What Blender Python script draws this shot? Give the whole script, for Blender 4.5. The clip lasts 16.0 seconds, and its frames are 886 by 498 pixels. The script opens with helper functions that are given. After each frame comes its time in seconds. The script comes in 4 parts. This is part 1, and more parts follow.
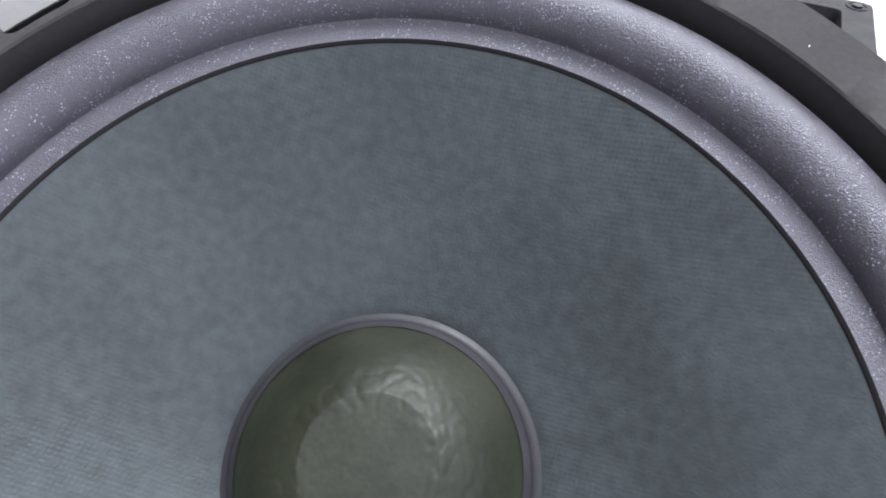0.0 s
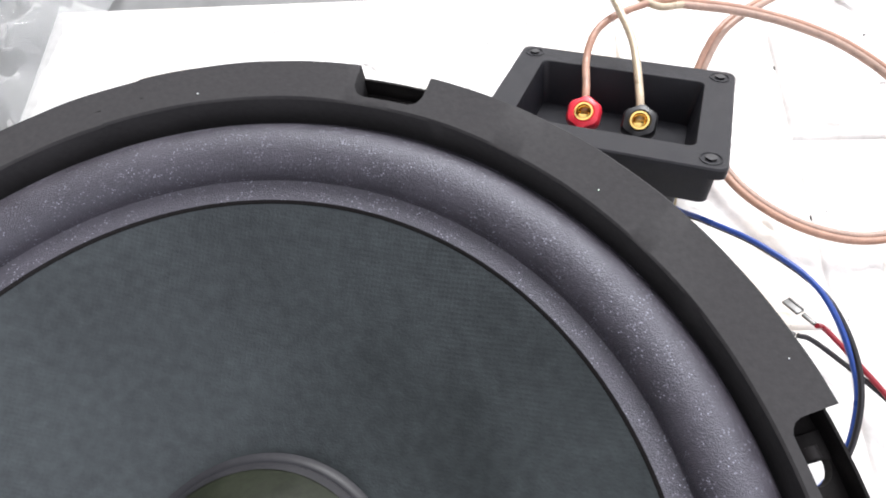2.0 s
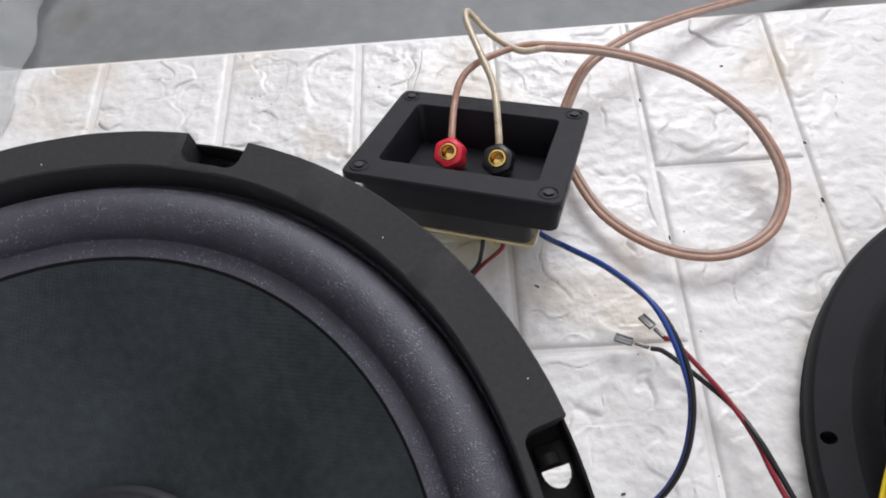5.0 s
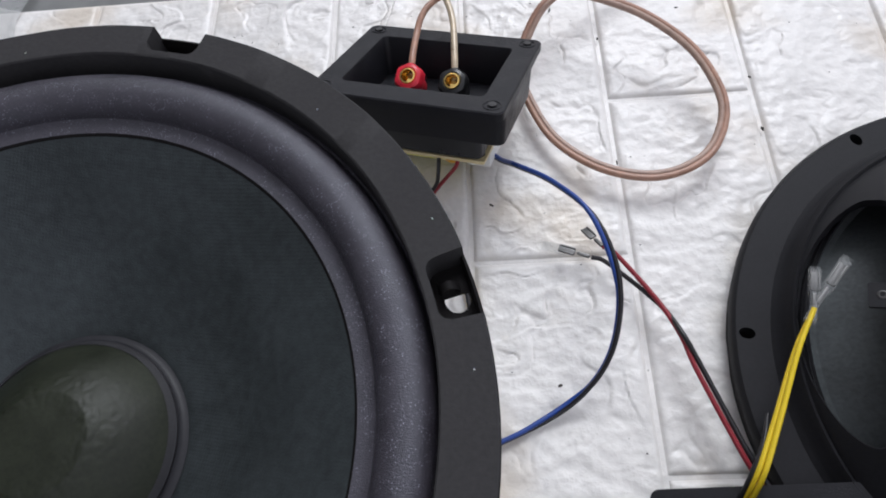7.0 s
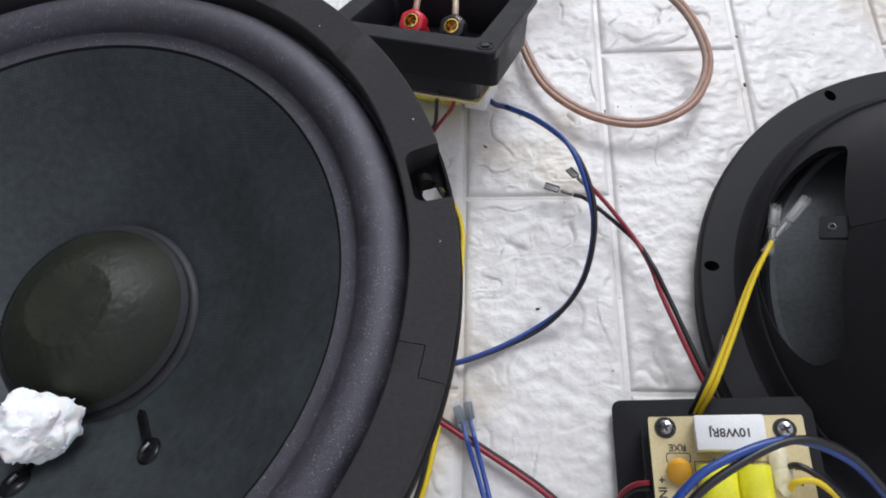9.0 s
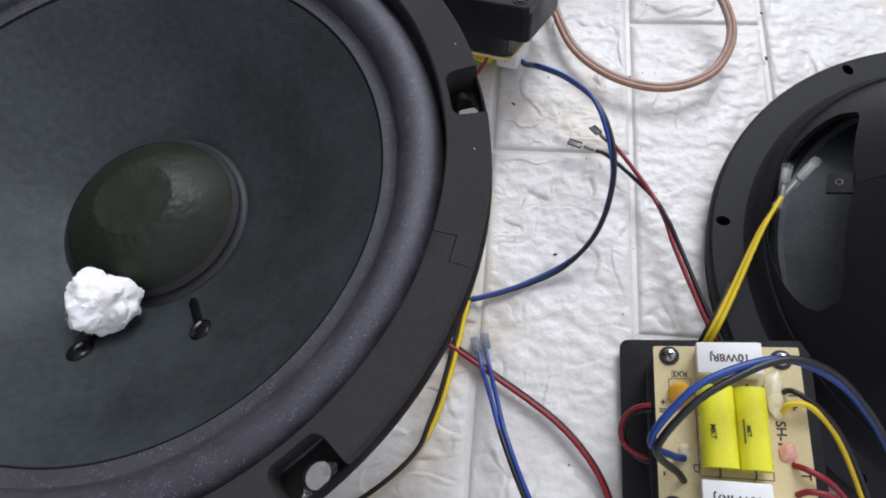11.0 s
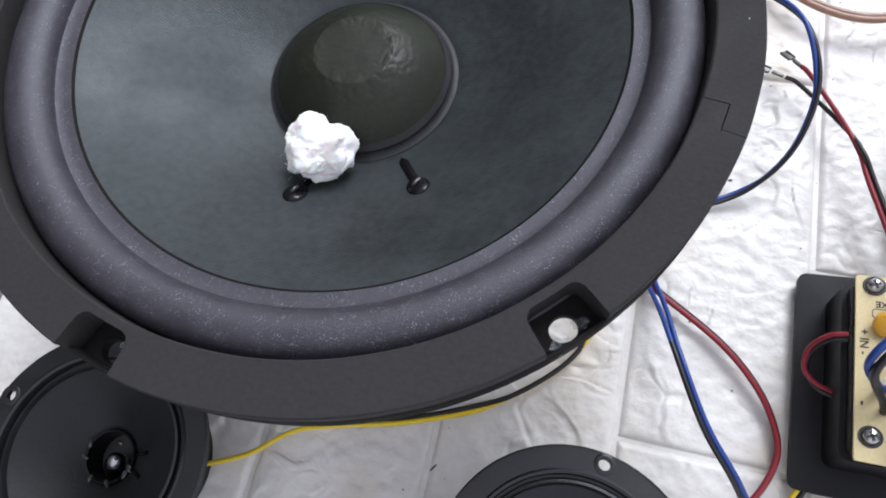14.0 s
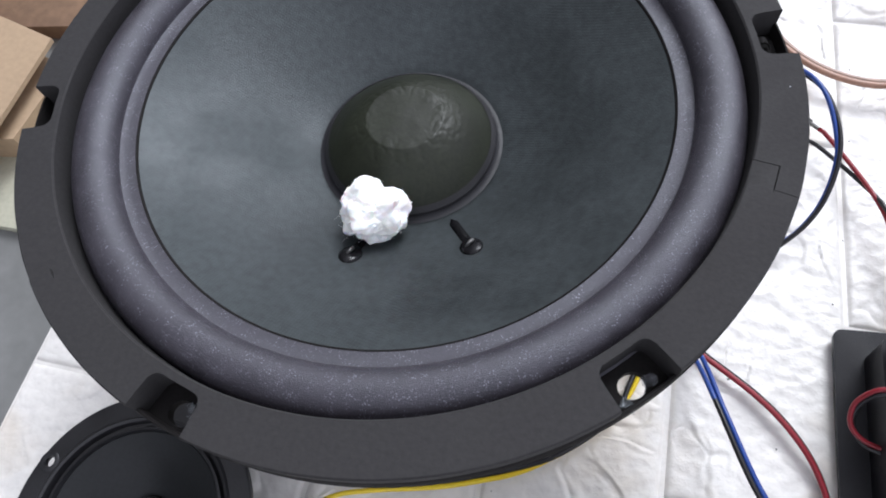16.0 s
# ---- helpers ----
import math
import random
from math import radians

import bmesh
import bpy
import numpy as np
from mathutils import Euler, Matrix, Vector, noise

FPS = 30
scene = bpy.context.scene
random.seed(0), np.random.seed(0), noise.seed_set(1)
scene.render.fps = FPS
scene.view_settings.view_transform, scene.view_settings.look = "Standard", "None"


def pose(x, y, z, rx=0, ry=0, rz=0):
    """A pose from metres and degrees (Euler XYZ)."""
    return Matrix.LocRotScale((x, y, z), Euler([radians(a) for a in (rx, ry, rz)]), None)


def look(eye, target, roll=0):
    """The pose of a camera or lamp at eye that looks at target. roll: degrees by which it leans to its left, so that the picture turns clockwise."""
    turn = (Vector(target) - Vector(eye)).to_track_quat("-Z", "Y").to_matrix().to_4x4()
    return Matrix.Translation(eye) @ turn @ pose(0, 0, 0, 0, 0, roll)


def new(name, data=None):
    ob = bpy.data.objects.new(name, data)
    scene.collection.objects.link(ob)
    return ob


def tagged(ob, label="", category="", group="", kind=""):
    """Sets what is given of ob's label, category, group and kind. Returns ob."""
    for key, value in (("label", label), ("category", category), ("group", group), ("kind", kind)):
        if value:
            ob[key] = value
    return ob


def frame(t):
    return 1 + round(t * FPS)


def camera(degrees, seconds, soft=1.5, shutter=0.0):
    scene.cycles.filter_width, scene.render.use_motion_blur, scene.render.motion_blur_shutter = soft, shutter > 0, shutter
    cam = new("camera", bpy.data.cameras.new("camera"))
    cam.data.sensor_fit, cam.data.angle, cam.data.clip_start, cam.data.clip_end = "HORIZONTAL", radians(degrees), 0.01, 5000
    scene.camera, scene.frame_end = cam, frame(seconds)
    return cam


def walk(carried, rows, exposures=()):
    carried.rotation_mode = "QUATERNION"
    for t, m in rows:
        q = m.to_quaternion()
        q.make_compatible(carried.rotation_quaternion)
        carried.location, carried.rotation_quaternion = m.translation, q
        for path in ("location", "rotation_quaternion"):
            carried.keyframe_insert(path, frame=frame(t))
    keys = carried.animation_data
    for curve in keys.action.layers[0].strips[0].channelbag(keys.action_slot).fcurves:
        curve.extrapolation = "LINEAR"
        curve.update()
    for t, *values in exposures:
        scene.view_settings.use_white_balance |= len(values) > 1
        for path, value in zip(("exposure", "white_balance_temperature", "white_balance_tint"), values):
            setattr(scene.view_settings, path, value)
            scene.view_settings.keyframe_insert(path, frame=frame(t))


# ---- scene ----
cam = camera(70.88, 16.0, soft=1.9)
PATH = [
    (0, 0.02200, -0.00415, 0.24149, 13.476, -67.797, -7.308),
    (0.5, 0.03009, 0.00384, 0.24559, 14.004, -67.729, -9.370),
    (1, 0.03672, 0.00978, 0.24978, 12.983, -67.158, -9.789),
    (1.5, 0.04499, 0.01546, 0.25548, 11.648, -66.447, -10.059),
    (2, 0.05637, 0.02061, 0.26064, 10.248, -65.948, -10.015),
    (2.5, 0.06396, 0.02191, 0.26230, 9.219, -65.359, -10.034),
    (3, 0.06840, 0.02161, 0.26484, 8.361, -65.171, -9.462),
    (3.5, 0.07412, 0.02096, 0.26693, 7.722, -64.905, -9.306),
    (4, 0.08454, 0.02205, 0.27151, 6.936, -64.674, -9.401),
    (6.3, 0.12061, -0.00690, 0.28077, 5.480, -64.381, -8.506),
    (6.5, 0.12249, -0.01269, 0.28041, 6.181, -64.653, -9.195),
    (7, 0.12767, -0.02509, 0.28328, 8.452, -65.284, -10.579),
    (7.5, 0.13148, -0.03807, 0.28245, 9.570, -65.622, -10.798),
    (8, 0.13390, -0.04820, 0.28154, 10.596, -66.097, -11.088),
    (8.5, 0.13946, -0.05432, 0.28754, 11.705, -66.248, -11.641),
    (10.8, 0.14143, -0.09024, 0.30185, 15.490, -66.327, -11.567),
    (11, 0.13798, -0.09444, 0.30094, 15.974, -66.165, -11.607),
    (11.5, 0.12486, -0.10267, 0.29624, 18.049, -66.712, -12.317),
    (12, 0.11632, -0.10919, 0.29761, 20.836, -67.142, -13.904),
    (12.5, 0.10793, -0.11408, 0.30012, 23.405, -67.317, -15.014),
    (13, 0.10107, -0.11945, 0.29764, 25.506, -67.407, -15.918),
    (13.5, 0.09137, -0.12487, 0.29441, 26.868, -67.826, -15.830),
    (14, 0.08191, -0.12950, 0.28816, 28.056, -68.470, -15.770),
    (14.5, 0.07284, -0.13336, 0.28369, 29.060, -69.022, -16.919),
    (15, 0.06555, -0.13493, 0.28377, 28.837, -68.618, -16.219),
    (15.5, 0.06265, -0.13531, 0.28704, 26.696, -66.078, -14.360),
    (16, 0.06375, -0.13575, 0.29394, 23.809, -63.168, -12.394),
]
EXPOSURES = [
    (0.0, 1.40, 5950, 8),
    (0.5, 1.43, 5950, 8),
    (1.0, 1.43, 5970, 8),
    (1.5, 1.26, 6080, 8),
    (2.0, 1.00, 6200, 8),
    (3.0, 0.71, 6250, 8),
    (4.0, 0.24, 6200, 8),
    (6.3, -0.19, 5960, 8),
    (8.5, -0.19, 5910, 8),
    (10.8, -0.19, 5910, 8),
    (12.5, -0.19, 5860, 8),
    (13.5, 0.01, 5860, 8),
    (14.5, 0.34, 5940, 8),
    (16.0, 0.36, 5890, 8),
]
walk(cam, [(t, pose(x, y, z, 90 + pitch, 0, yaw) @ pose(0, 0, 0, 0, 0, roll)) for t, x, y, z, yaw, pitch, roll in PATH], EXPOSURES)


# ---- world, light ----
world = bpy.data.worlds.new("daylight")
scene.world = world
world.use_nodes = True
wn = world.node_tree.nodes
sky = wn.new("ShaderNodeTexSky")
sky.sky_type, sky.sun_disc = "NISHITA", False
sky.sun_elevation, sky.sun_rotation = radians(46), radians(15)
sky.air_density, sky.dust_density, sky.ozone_density = 0.6, 3.0, 0.3
wn["Background"].inputs["Strength"].default_value = 0.141
haze = wn.new("ShaderNodeMix")                # even cloud over the clear sky
haze.data_type = "RGBA"
haze.inputs["Factor"].default_value = 0.7
haze.inputs["B"].default_value = (8.2, 7.65, 7.75, 1)
world.node_tree.links.new(sky.outputs[0], haze.inputs["A"])
world.node_tree.links.new(haze.outputs["Result"], wn["Background"].inputs["Color"])
sun_data = bpy.data.lights.new("sun", "SUN")
sun_data.energy, sun_data.angle, sun_data.color = 1.95, radians(27), (1.0, 0.98, 0.975)
sun = new("sun", sun_data)
sun.matrix_world = look((0.18, 0.67, 0.72), (0, 0, 0))


# ---- materials ----
def material(name, color, rough=0.5, metal=0.0, vary=0.15, scale=60.0, bump=0.0, bump_scale=400.0, spec=0.5,
             coat=0.0, painted_glint=0.0, alpha=1.0, transmission=0.0, stain=None, sheen=0.0, rough_vary=0.1, bump_dist=0.0006):
    """Principled surface with colour variation at two scales, uneven gloss and fine relief."""
    m = bpy.data.materials.new(name)
    m.use_nodes = True
    nt = m.node_tree
    n, l = nt.nodes, nt.links
    b = n["Principled BSDF"]
    tc = n.new("ShaderNodeTexCoord")
    big, fine = n.new("ShaderNodeTexNoise"), n.new("ShaderNodeTexNoise")
    big.inputs["Scale"].default_value, big.inputs["Detail"].default_value = scale, 4
    fine.inputs["Scale"].default_value, fine.inputs["Detail"].default_value = scale * 11, 3
    for t in (big, fine):
        l.new(tc.outputs["Object"], t.inputs["Vector"])
    mix = n.new("ShaderNodeMath")
    mix.operation = "ADD"
    l.new(big.outputs["Fac"], mix.inputs[0])
    l.new(fine.outputs["Fac"], mix.inputs[1])
    ramp = n.new("ShaderNodeMapRange")
    ramp.inputs["From Min"].default_value, ramp.inputs["From Max"].default_value = 0.65, 1.35
    ramp.inputs["To Min"].default_value, ramp.inputs["To Max"].default_value = 1 - vary, 1 + vary
    l.new(mix.outputs[0], ramp.inputs["Value"])
    mul = n.new("ShaderNodeVectorMath")
    mul.operation = "SCALE"
    mul.inputs[0].default_value = color
    l.new(ramp.outputs[0], mul.inputs["Scale"])
    col = mul.outputs[0]
    if stain:
        sn = n.new("ShaderNodeTexNoise")
        sn.inputs["Scale"].default_value, sn.inputs["Detail"].default_value = stain[1], 5
        l.new(tc.outputs["Object"], sn.inputs["Vector"])
        sr = n.new("ShaderNodeMapRange")
        sr.inputs["From Min"].default_value, sr.inputs["From Max"].default_value = stain[2], stain[2] + 0.15
        l.new(sn.outputs["Fac"], sr.inputs["Value"])
        sm = n.new("ShaderNodeMix")
        sm.data_type = "RGBA"
        l.new(sr.outputs[0], sm.inputs["Factor"])
        l.new(col, sm.inputs["A"])
        sm.inputs["B"].default_value = (*stain[0], 1)
        col = sm.outputs["Result"]
    if painted_glint:
        # sparkle painted into the base colour as small pale dots
        fn = n.new("ShaderNodeTexVoronoi")
        fn.inputs["Scale"].default_value = 1350
        l.new(tc.outputs["Object"], fn.inputs["Vector"])
        fr = n.new("ShaderNodeMapRange")
        fr.inputs["From Min"].default_value, fr.inputs["From Max"].default_value = 0.33, 0.12
        l.new(fn.outputs["Distance"], fr.inputs["Value"])
        gate = n.new("ShaderNodeTexNoise")
        gate.inputs["Scale"].default_value = 300
        l.new(tc.outputs["Object"], gate.inputs["Vector"])
        gr = n.new("ShaderNodeMapRange")
        gr.inputs["From Min"].default_value, gr.inputs["From Max"].default_value = 0.43, 0.66
        gr.inputs["To Max"].default_value = painted_glint
        l.new(gate.outputs["Fac"], gr.inputs["Value"])
        gm = n.new("ShaderNodeMath")
        gm.operation = "MULTIPLY"
        l.new(fr.outputs[0], gm.inputs[0])
        l.new(gr.outputs[0], gm.inputs[1])
        fm = n.new("ShaderNodeMix")
        fm.data_type = "RGBA"
        l.new(gm.outputs[0], fm.inputs["Factor"])
        l.new(col, fm.inputs["A"])
        fm.inputs["B"].default_value = (0.27, 0.275, 0.33, 1)
        col = fm.outputs["Result"]
    l.new(col, b.inputs["Base Color"])
    rr = n.new("ShaderNodeMapRange")
    rr.inputs["From Min"].default_value, rr.inputs["From Max"].default_value = 0.3, 0.7
    rr.inputs["To Min"].default_value, rr.inputs["To Max"].default_value = max(rough - rough_vary, 0.02), min(rough + rough_vary, 1)
    l.new(big.outputs["Fac"], rr.inputs["Value"])
    l.new(rr.outputs[0], b.inputs["Roughness"])
    b.inputs["Metallic"].default_value, b.inputs["Specular IOR Level"].default_value = metal, spec
    b.inputs["Coat Weight"].default_value, b.inputs["Coat Roughness"].default_value = coat, 0.25
    b.inputs["Transmission Weight"].default_value, b.inputs["Alpha"].default_value = transmission, alpha
    b.inputs["Sheen Weight"].default_value = sheen
    if bump:
        bn = n.new("ShaderNodeTexNoise")
        bn.inputs["Scale"].default_value, bn.inputs["Detail"].default_value = bump_scale, 4
        l.new(tc.outputs["Object"], bn.inputs["Vector"])
        bp = n.new("ShaderNodeBump")
        bp.inputs["Strength"].default_value, bp.inputs["Distance"].default_value = bump, bump_dist
        l.new(bn.outputs["Fac"], bp.inputs["Height"])
        l.new(bp.outputs[0], b.inputs["Normal"])
    return m


def weave(m, scale=290.0, strength=0.22):
    """Adds a fine cloth weave, stronger in patches, to a material's relief."""
    n, l = m.node_tree.nodes, m.node_tree.links
    b = n["Principled BSDF"]
    tc = n.new("ShaderNodeTexCoord")
    mp = n.new("ShaderNodeMapping")
    mp.inputs["Rotation"].default_value = (0, 0, radians(12))
    l.new(tc.outputs["Object"], mp.inputs["Vector"])
    hs = []
    for d in ("X", "Y"):
        w = n.new("ShaderNodeTexWave")
        w.bands_direction = d
        w.inputs["Scale"].default_value, w.inputs["Distortion"].default_value = scale, 0.6
        w.inputs["Detail"].default_value = 2
        l.new(mp.outputs[0], w.inputs["Vector"])
        hs.append(w)
    add = n.new("ShaderNodeMath")
    add.operation = "ADD"
    l.new(hs[0].outputs["Fac"], add.inputs[0])
    l.new(hs[1].outputs["Fac"], add.inputs[1])
    patch = n.new("ShaderNodeTexNoise")
    patch.inputs["Scale"].default_value, patch.inputs["Detail"].default_value = 14, 3
    l.new(tc.outputs["Object"], patch.inputs["Vector"])
    pr = n.new("ShaderNodeMapRange")
    pr.inputs["From Min"].default_value, pr.inputs["From Max"].default_value = 0.40, 0.62
    pr.inputs["To Min"].default_value, pr.inputs["To Max"].default_value = 0.15 * strength, strength
    l.new(patch.outputs["Fac"], pr.inputs["Value"])
    bp = n.new("ShaderNodeBump")
    bp.inputs["Distance"].default_value = 0.0003
    l.new(pr.outputs[0], bp.inputs["Strength"])
    l.new(add.outputs[0], bp.inputs["Height"])
    old = b.inputs["Normal"].links
    if old:
        l.new(old[0].from_socket, bp.inputs["Normal"])
    l.new(bp.outputs[0], b.inputs["Normal"])
    return m


FOAM = material("white_foam", (0.73, 0.71, 0.68), 0.38, vary=0.08, scale=22, bump=0.5, bump_scale=230, bump_dist=0.0011, stain=((0.62, 0.56, 0.48), 13, 0.52))
GASKET = material("foam_gasket", (0.028, 0.0268, 0.0275), 0.85, vary=0.22, scale=55, bump=0.18, bump_scale=900, spec=0.35)
SURROUND = material("foam_surround", (0.0325, 0.0285, 0.036), 0.47, vary=0.35, scale=140, bump=0.42, bump_scale=2600, painted_glint=0.85, spec=0.8, rough_vary=0.1)
CONE = weave(material("paper_cone", (0.0245, 0.0290, 0.0300), 0.49, vary=0.45, scale=30, bump=0.22, bump_scale=1500, spec=0.45, rough_vary=0.12), strength=0.13)
CONE.node_tree.nodes["Principled BSDF"].inputs["Specular Tint"].default_value = (0.88, 0.95, 1.0, 1)
SURROUND.node_tree.nodes["Principled BSDF"].inputs["Specular Tint"].default_value = (0.88, 0.91, 1.0, 1)
MID_CONE = material("midrange_cone", (0.013, 0.0145, 0.016), 0.5, vary=0.3, scale=60, bump=0.2, bump_scale=900, spec=0.35)
CONE_BACK = material("paper_cone_back", (0.066, 0.074, 0.077), 0.6, vary=0.3, scale=50, bump=0.3, bump_scale=700)
DOME = material("dust_cap", (0.0138, 0.0165, 0.0092), 0.47, vary=0.35, scale=70, bump=0.16, bump_scale=420, spec=0.33)
RIM_BAND = material("cap_rim_band", (0.020, 0.0195, 0.022), 0.5, vary=0.2, scale=90, bump=0.15, bump_scale=900)
GLUE = material("black_glue", (0.005, 0.005, 0.006), 0.22, vary=0.1, spec=0.22)
SEAM = material("dull_glue", (0.017, 0.017, 0.020), 0.5, vary=0.2, spec=0.3)
FRAME = material("black_frame", (0.016, 0.016, 0.018), 0.38, vary=0.2, bump=0.15, bump_scale=900)
FRAME_MATT = material("matt_black_frame", (0.0165, 0.0165, 0.0185), 0.5, vary=0.18, bump=0.15, bump_scale=1800, spec=0.16, rough_vary=0.03)
FLANGE = material("dusty_black_flange", (0.009, 0.008, 0.008), 0.75, vary=0.3, scale=120, bump=0.2, bump_scale=900, spec=0.15)
STEEL = material("steel", (0.42, 0.42, 0.43), 0.25, 1.0, vary=0.1)
TIN = material("solder_tin", (0.15, 0.148, 0.145), 0.48, 1.0, vary=0.15)
GOLD = material("gold_plate", (0.85, 0.6, 0.2), 0.22, 1.0, vary=0.08)
RED_CAP = material("red_plastic", (0.62, 0.02, 0.04), 0.35, vary=0.1)
BLACK = material("black_plastic", (0.0085, 0.0085, 0.0110), 0.42, vary=0.2, bump=0.3, bump_scale=1800, spec=0.26)
BLACK_CAP = material("black_cap_plastic", (0.012, 0.012, 0.013), 0.35, vary=0.1)
COPPER = material("clear_copper_cable", (0.36, 0.20, 0.135), 0.45, 0.0, vary=0.3, scale=200, coat=0.25, bump=0.3, bump_scale=900)
SILVER = material("clear_tinned_cable", (0.47, 0.38, 0.26), 0.34, 0.1, vary=0.25, scale=200, coat=0.6, bump=0.3, bump_scale=900)
PAIRED = material("clear_jacket_pair", (0.35, 0.235, 0.18), 0.45, 0.0, vary=0.3, scale=200, coat=0.25, bump=0.3, bump_scale=900)
BLUE = material("blue_insulation", (0.016, 0.052, 0.25), 0.35, vary=0.1, scale=120)
RED = material("red_insulation", (0.23, 0.012, 0.022), 0.38, vary=0.1, scale=120)
DARK = material("black_insulation", (0.012, 0.011, 0.013), 0.38, vary=0.1, scale=120)
YELLOW = material("yellow_insulation", (0.78, 0.58, 0.02), 0.38, vary=0.1, scale=120)
SLEEVE = material("clear_sleeve", (0.6, 0.61, 0.6), 0.28, vary=0.05, alpha=0.16, spec=0.4)
FILM = material("clear_film_scrap", (0.35, 0.38, 0.41), 0.12, vary=0.1, alpha=0.3, spec=0.9)
BLUE_SLEEVE = material("bluish_clear_sleeve", (0.45, 0.56, 0.72), 0.2, vary=0.05, alpha=0.14, spec=0.6)
PCB = material("tan_circuit_board", (0.65, 0.545, 0.295), 0.45, vary=0.1, scale=80)
INK = material("black_ink", (0.03, 0.025, 0.02), 0.6, vary=0.1)
CERAMIC = material("white_ceramic", (0.8, 0.8, 0.78), 0.5, vary=0.05, scale=150, bump=0.2, bump_scale=900)
CAPACITOR = material("yellow_capacitor_film", (0.78, 0.74, 0.03), 0.32, vary=0.06, scale=100)
AMBER = material("amber_fuse_resin", (0.75, 0.38, 0.02), 0.3, vary=0.08)
HOTGLUE = material("hot_glue", (0.80, 0.73, 0.50), 0.3, vary=0.12, transmission=0.15)
PINK = material("pink_glue", (0.72, 0.36, 0.27), 0.35, vary=0.12, transmission=0.1)
COTTON = material("white_cotton", (0.92, 0.915, 0.90), 0.95, vary=0.03, scale=150, bump=0.2, bump_scale=2600, sheen=0.3)
COTTON.node_tree.nodes["Principled BSDF"].inputs["Subsurface Weight"].default_value = 0.2
COTTON.node_tree.nodes["Principled BSDF"].inputs["Subsurface Scale"].default_value = 0.004
CONCRETE = material("concrete_floor", (0.172, 0.175, 0.171), 0.6, vary=0.18, scale=7, bump=0.4, bump_scale=90, stain=((0.105, 0.085, 0.062), 11, 0.62))
DIRT = material("dirt", (0.05, 0.045, 0.04), 0.9)
PLASTER = material("grey_plaster", (0.24, 0.235, 0.225), 0.85, vary=0.15, scale=3, bump=0.3, bump_scale=60)
CARD = material("cardboard", (0.38, 0.275, 0.175), 0.8, vary=0.1, scale=25, bump=0.3, bump_scale=300)
CREAM = material("cream_card", (0.46, 0.45, 0.35), 0.8, vary=0.12, scale=30, bump=0.3, bump_scale=300)
WOOD = material("brown_wood", (0.16, 0.095, 0.055), 0.6, vary=0.3, scale=12, bump=0.3)
BAG = material("clear_plastic_bag", (0.85, 0.87, 0.86), 0.12, vary=0.05, transmission=0.6, alpha=0.55, spec=0.6)


# ---- mesh helpers ----
def obj(name, bm, mat, parent=None, label="", smooth=True):
    me = bpy.data.meshes.new(name)
    bmesh.ops.recalc_face_normals(bm, faces=bm.faces)
    bm.to_mesh(me)
    bm.free()
    if smooth:
        me.polygons.foreach_set("use_smooth", [True] * len(me.polygons))
        me.set_sharp_from_angle(angle=radians(38))
    if mat:
        me.materials.append(mat)
    o = new(name, me)
    if parent:
        o.parent = parent
    if label:
        tagged(o, label)
    return o


part = obj


def thing(name, label, category, m=None, group=""):
    e = new(name)
    e.empty_display_size = 0.02
    if m is not None:
        e.matrix_basis = m
    return tagged(e, label, category, group)


def lathe(profile, seg=128, a0=0.0, a1=360.0, closed=False, bm=None):
    """Turns (r, z) points about the z axis; closed joins the profile's last point to its first."""
    bm = bm or bmesh.new()
    full = abs(a1 - a0) >= 360
    n = seg if full else seg + 1
    rings = []
    for i in range(n):
        a = radians(a0 + (a1 - a0) * i / seg)
        rings.append([bm.verts.new((r * math.cos(a), r * math.sin(a), z)) for r, z in profile])
    for i in range(seg):
        p, q = rings[i], rings[(i + 1) % n]
        m = len(profile)
        for k in range(m if closed else m - 1):
            bm.faces.new((p[k], q[k], q[(k + 1) % m], p[(k + 1) % m]))
    if closed and not full:
        bm.faces.new(rings[0])
        bm.faces.new(list(reversed(rings[-1])))
    bmesh.ops.remove_doubles(bm, verts=bm.verts, dist=1e-7)
    return bm


def spline(points, step=6):
    """A smooth curve through the points."""
    pts = [Vector(p) for p in points]
    pts = [2 * pts[0] - pts[1]] + pts + [2 * pts[-1] - pts[-2]]
    out = []
    for i in range(1, len(pts) - 2):
        a, b, c, d = pts[i - 1:i + 3]
        for k in range(step):
            t = k / step
            out.append(0.5 * (2 * b + (c - a) * t + (2 * a - 5 * b + 4 * c - d) * t * t + (3 * b - a - 3 * c + d) * t ** 3))
    out.append(pts[-2])
    return out


def tube(points, r, sides=10, step=6, raw=False, bm=None):
    bm = bm or bmesh.new()
    pts = points if raw else spline(points, step)
    up = Vector((0, 0, 1))
    rings = []
    for i, p in enumerate(pts):
        d = (pts[min(i + 1, len(pts) - 1)] - pts[max(i - 1, 0)]).normalized()
        if abs(d.dot(up)) > 0.97:
            up = Vector((1, 0, 0))
        u = (up - d * up.dot(d)).normalized()
        up = u
        v = d.cross(u)
        rings.append([bm.verts.new(p + r * (math.cos(2 * math.pi * k / sides) * u + math.sin(2 * math.pi * k / sides) * v)) for k in range(sides)])
    for a, b in zip(rings, rings[1:]):
        for k in range(sides):
            bm.faces.new((a[k], a[(k + 1) % sides], b[(k + 1) % sides], b[k]))
    bm.faces.new(list(reversed(rings[0])))
    bm.faces.new(rings[-1])
    return bm


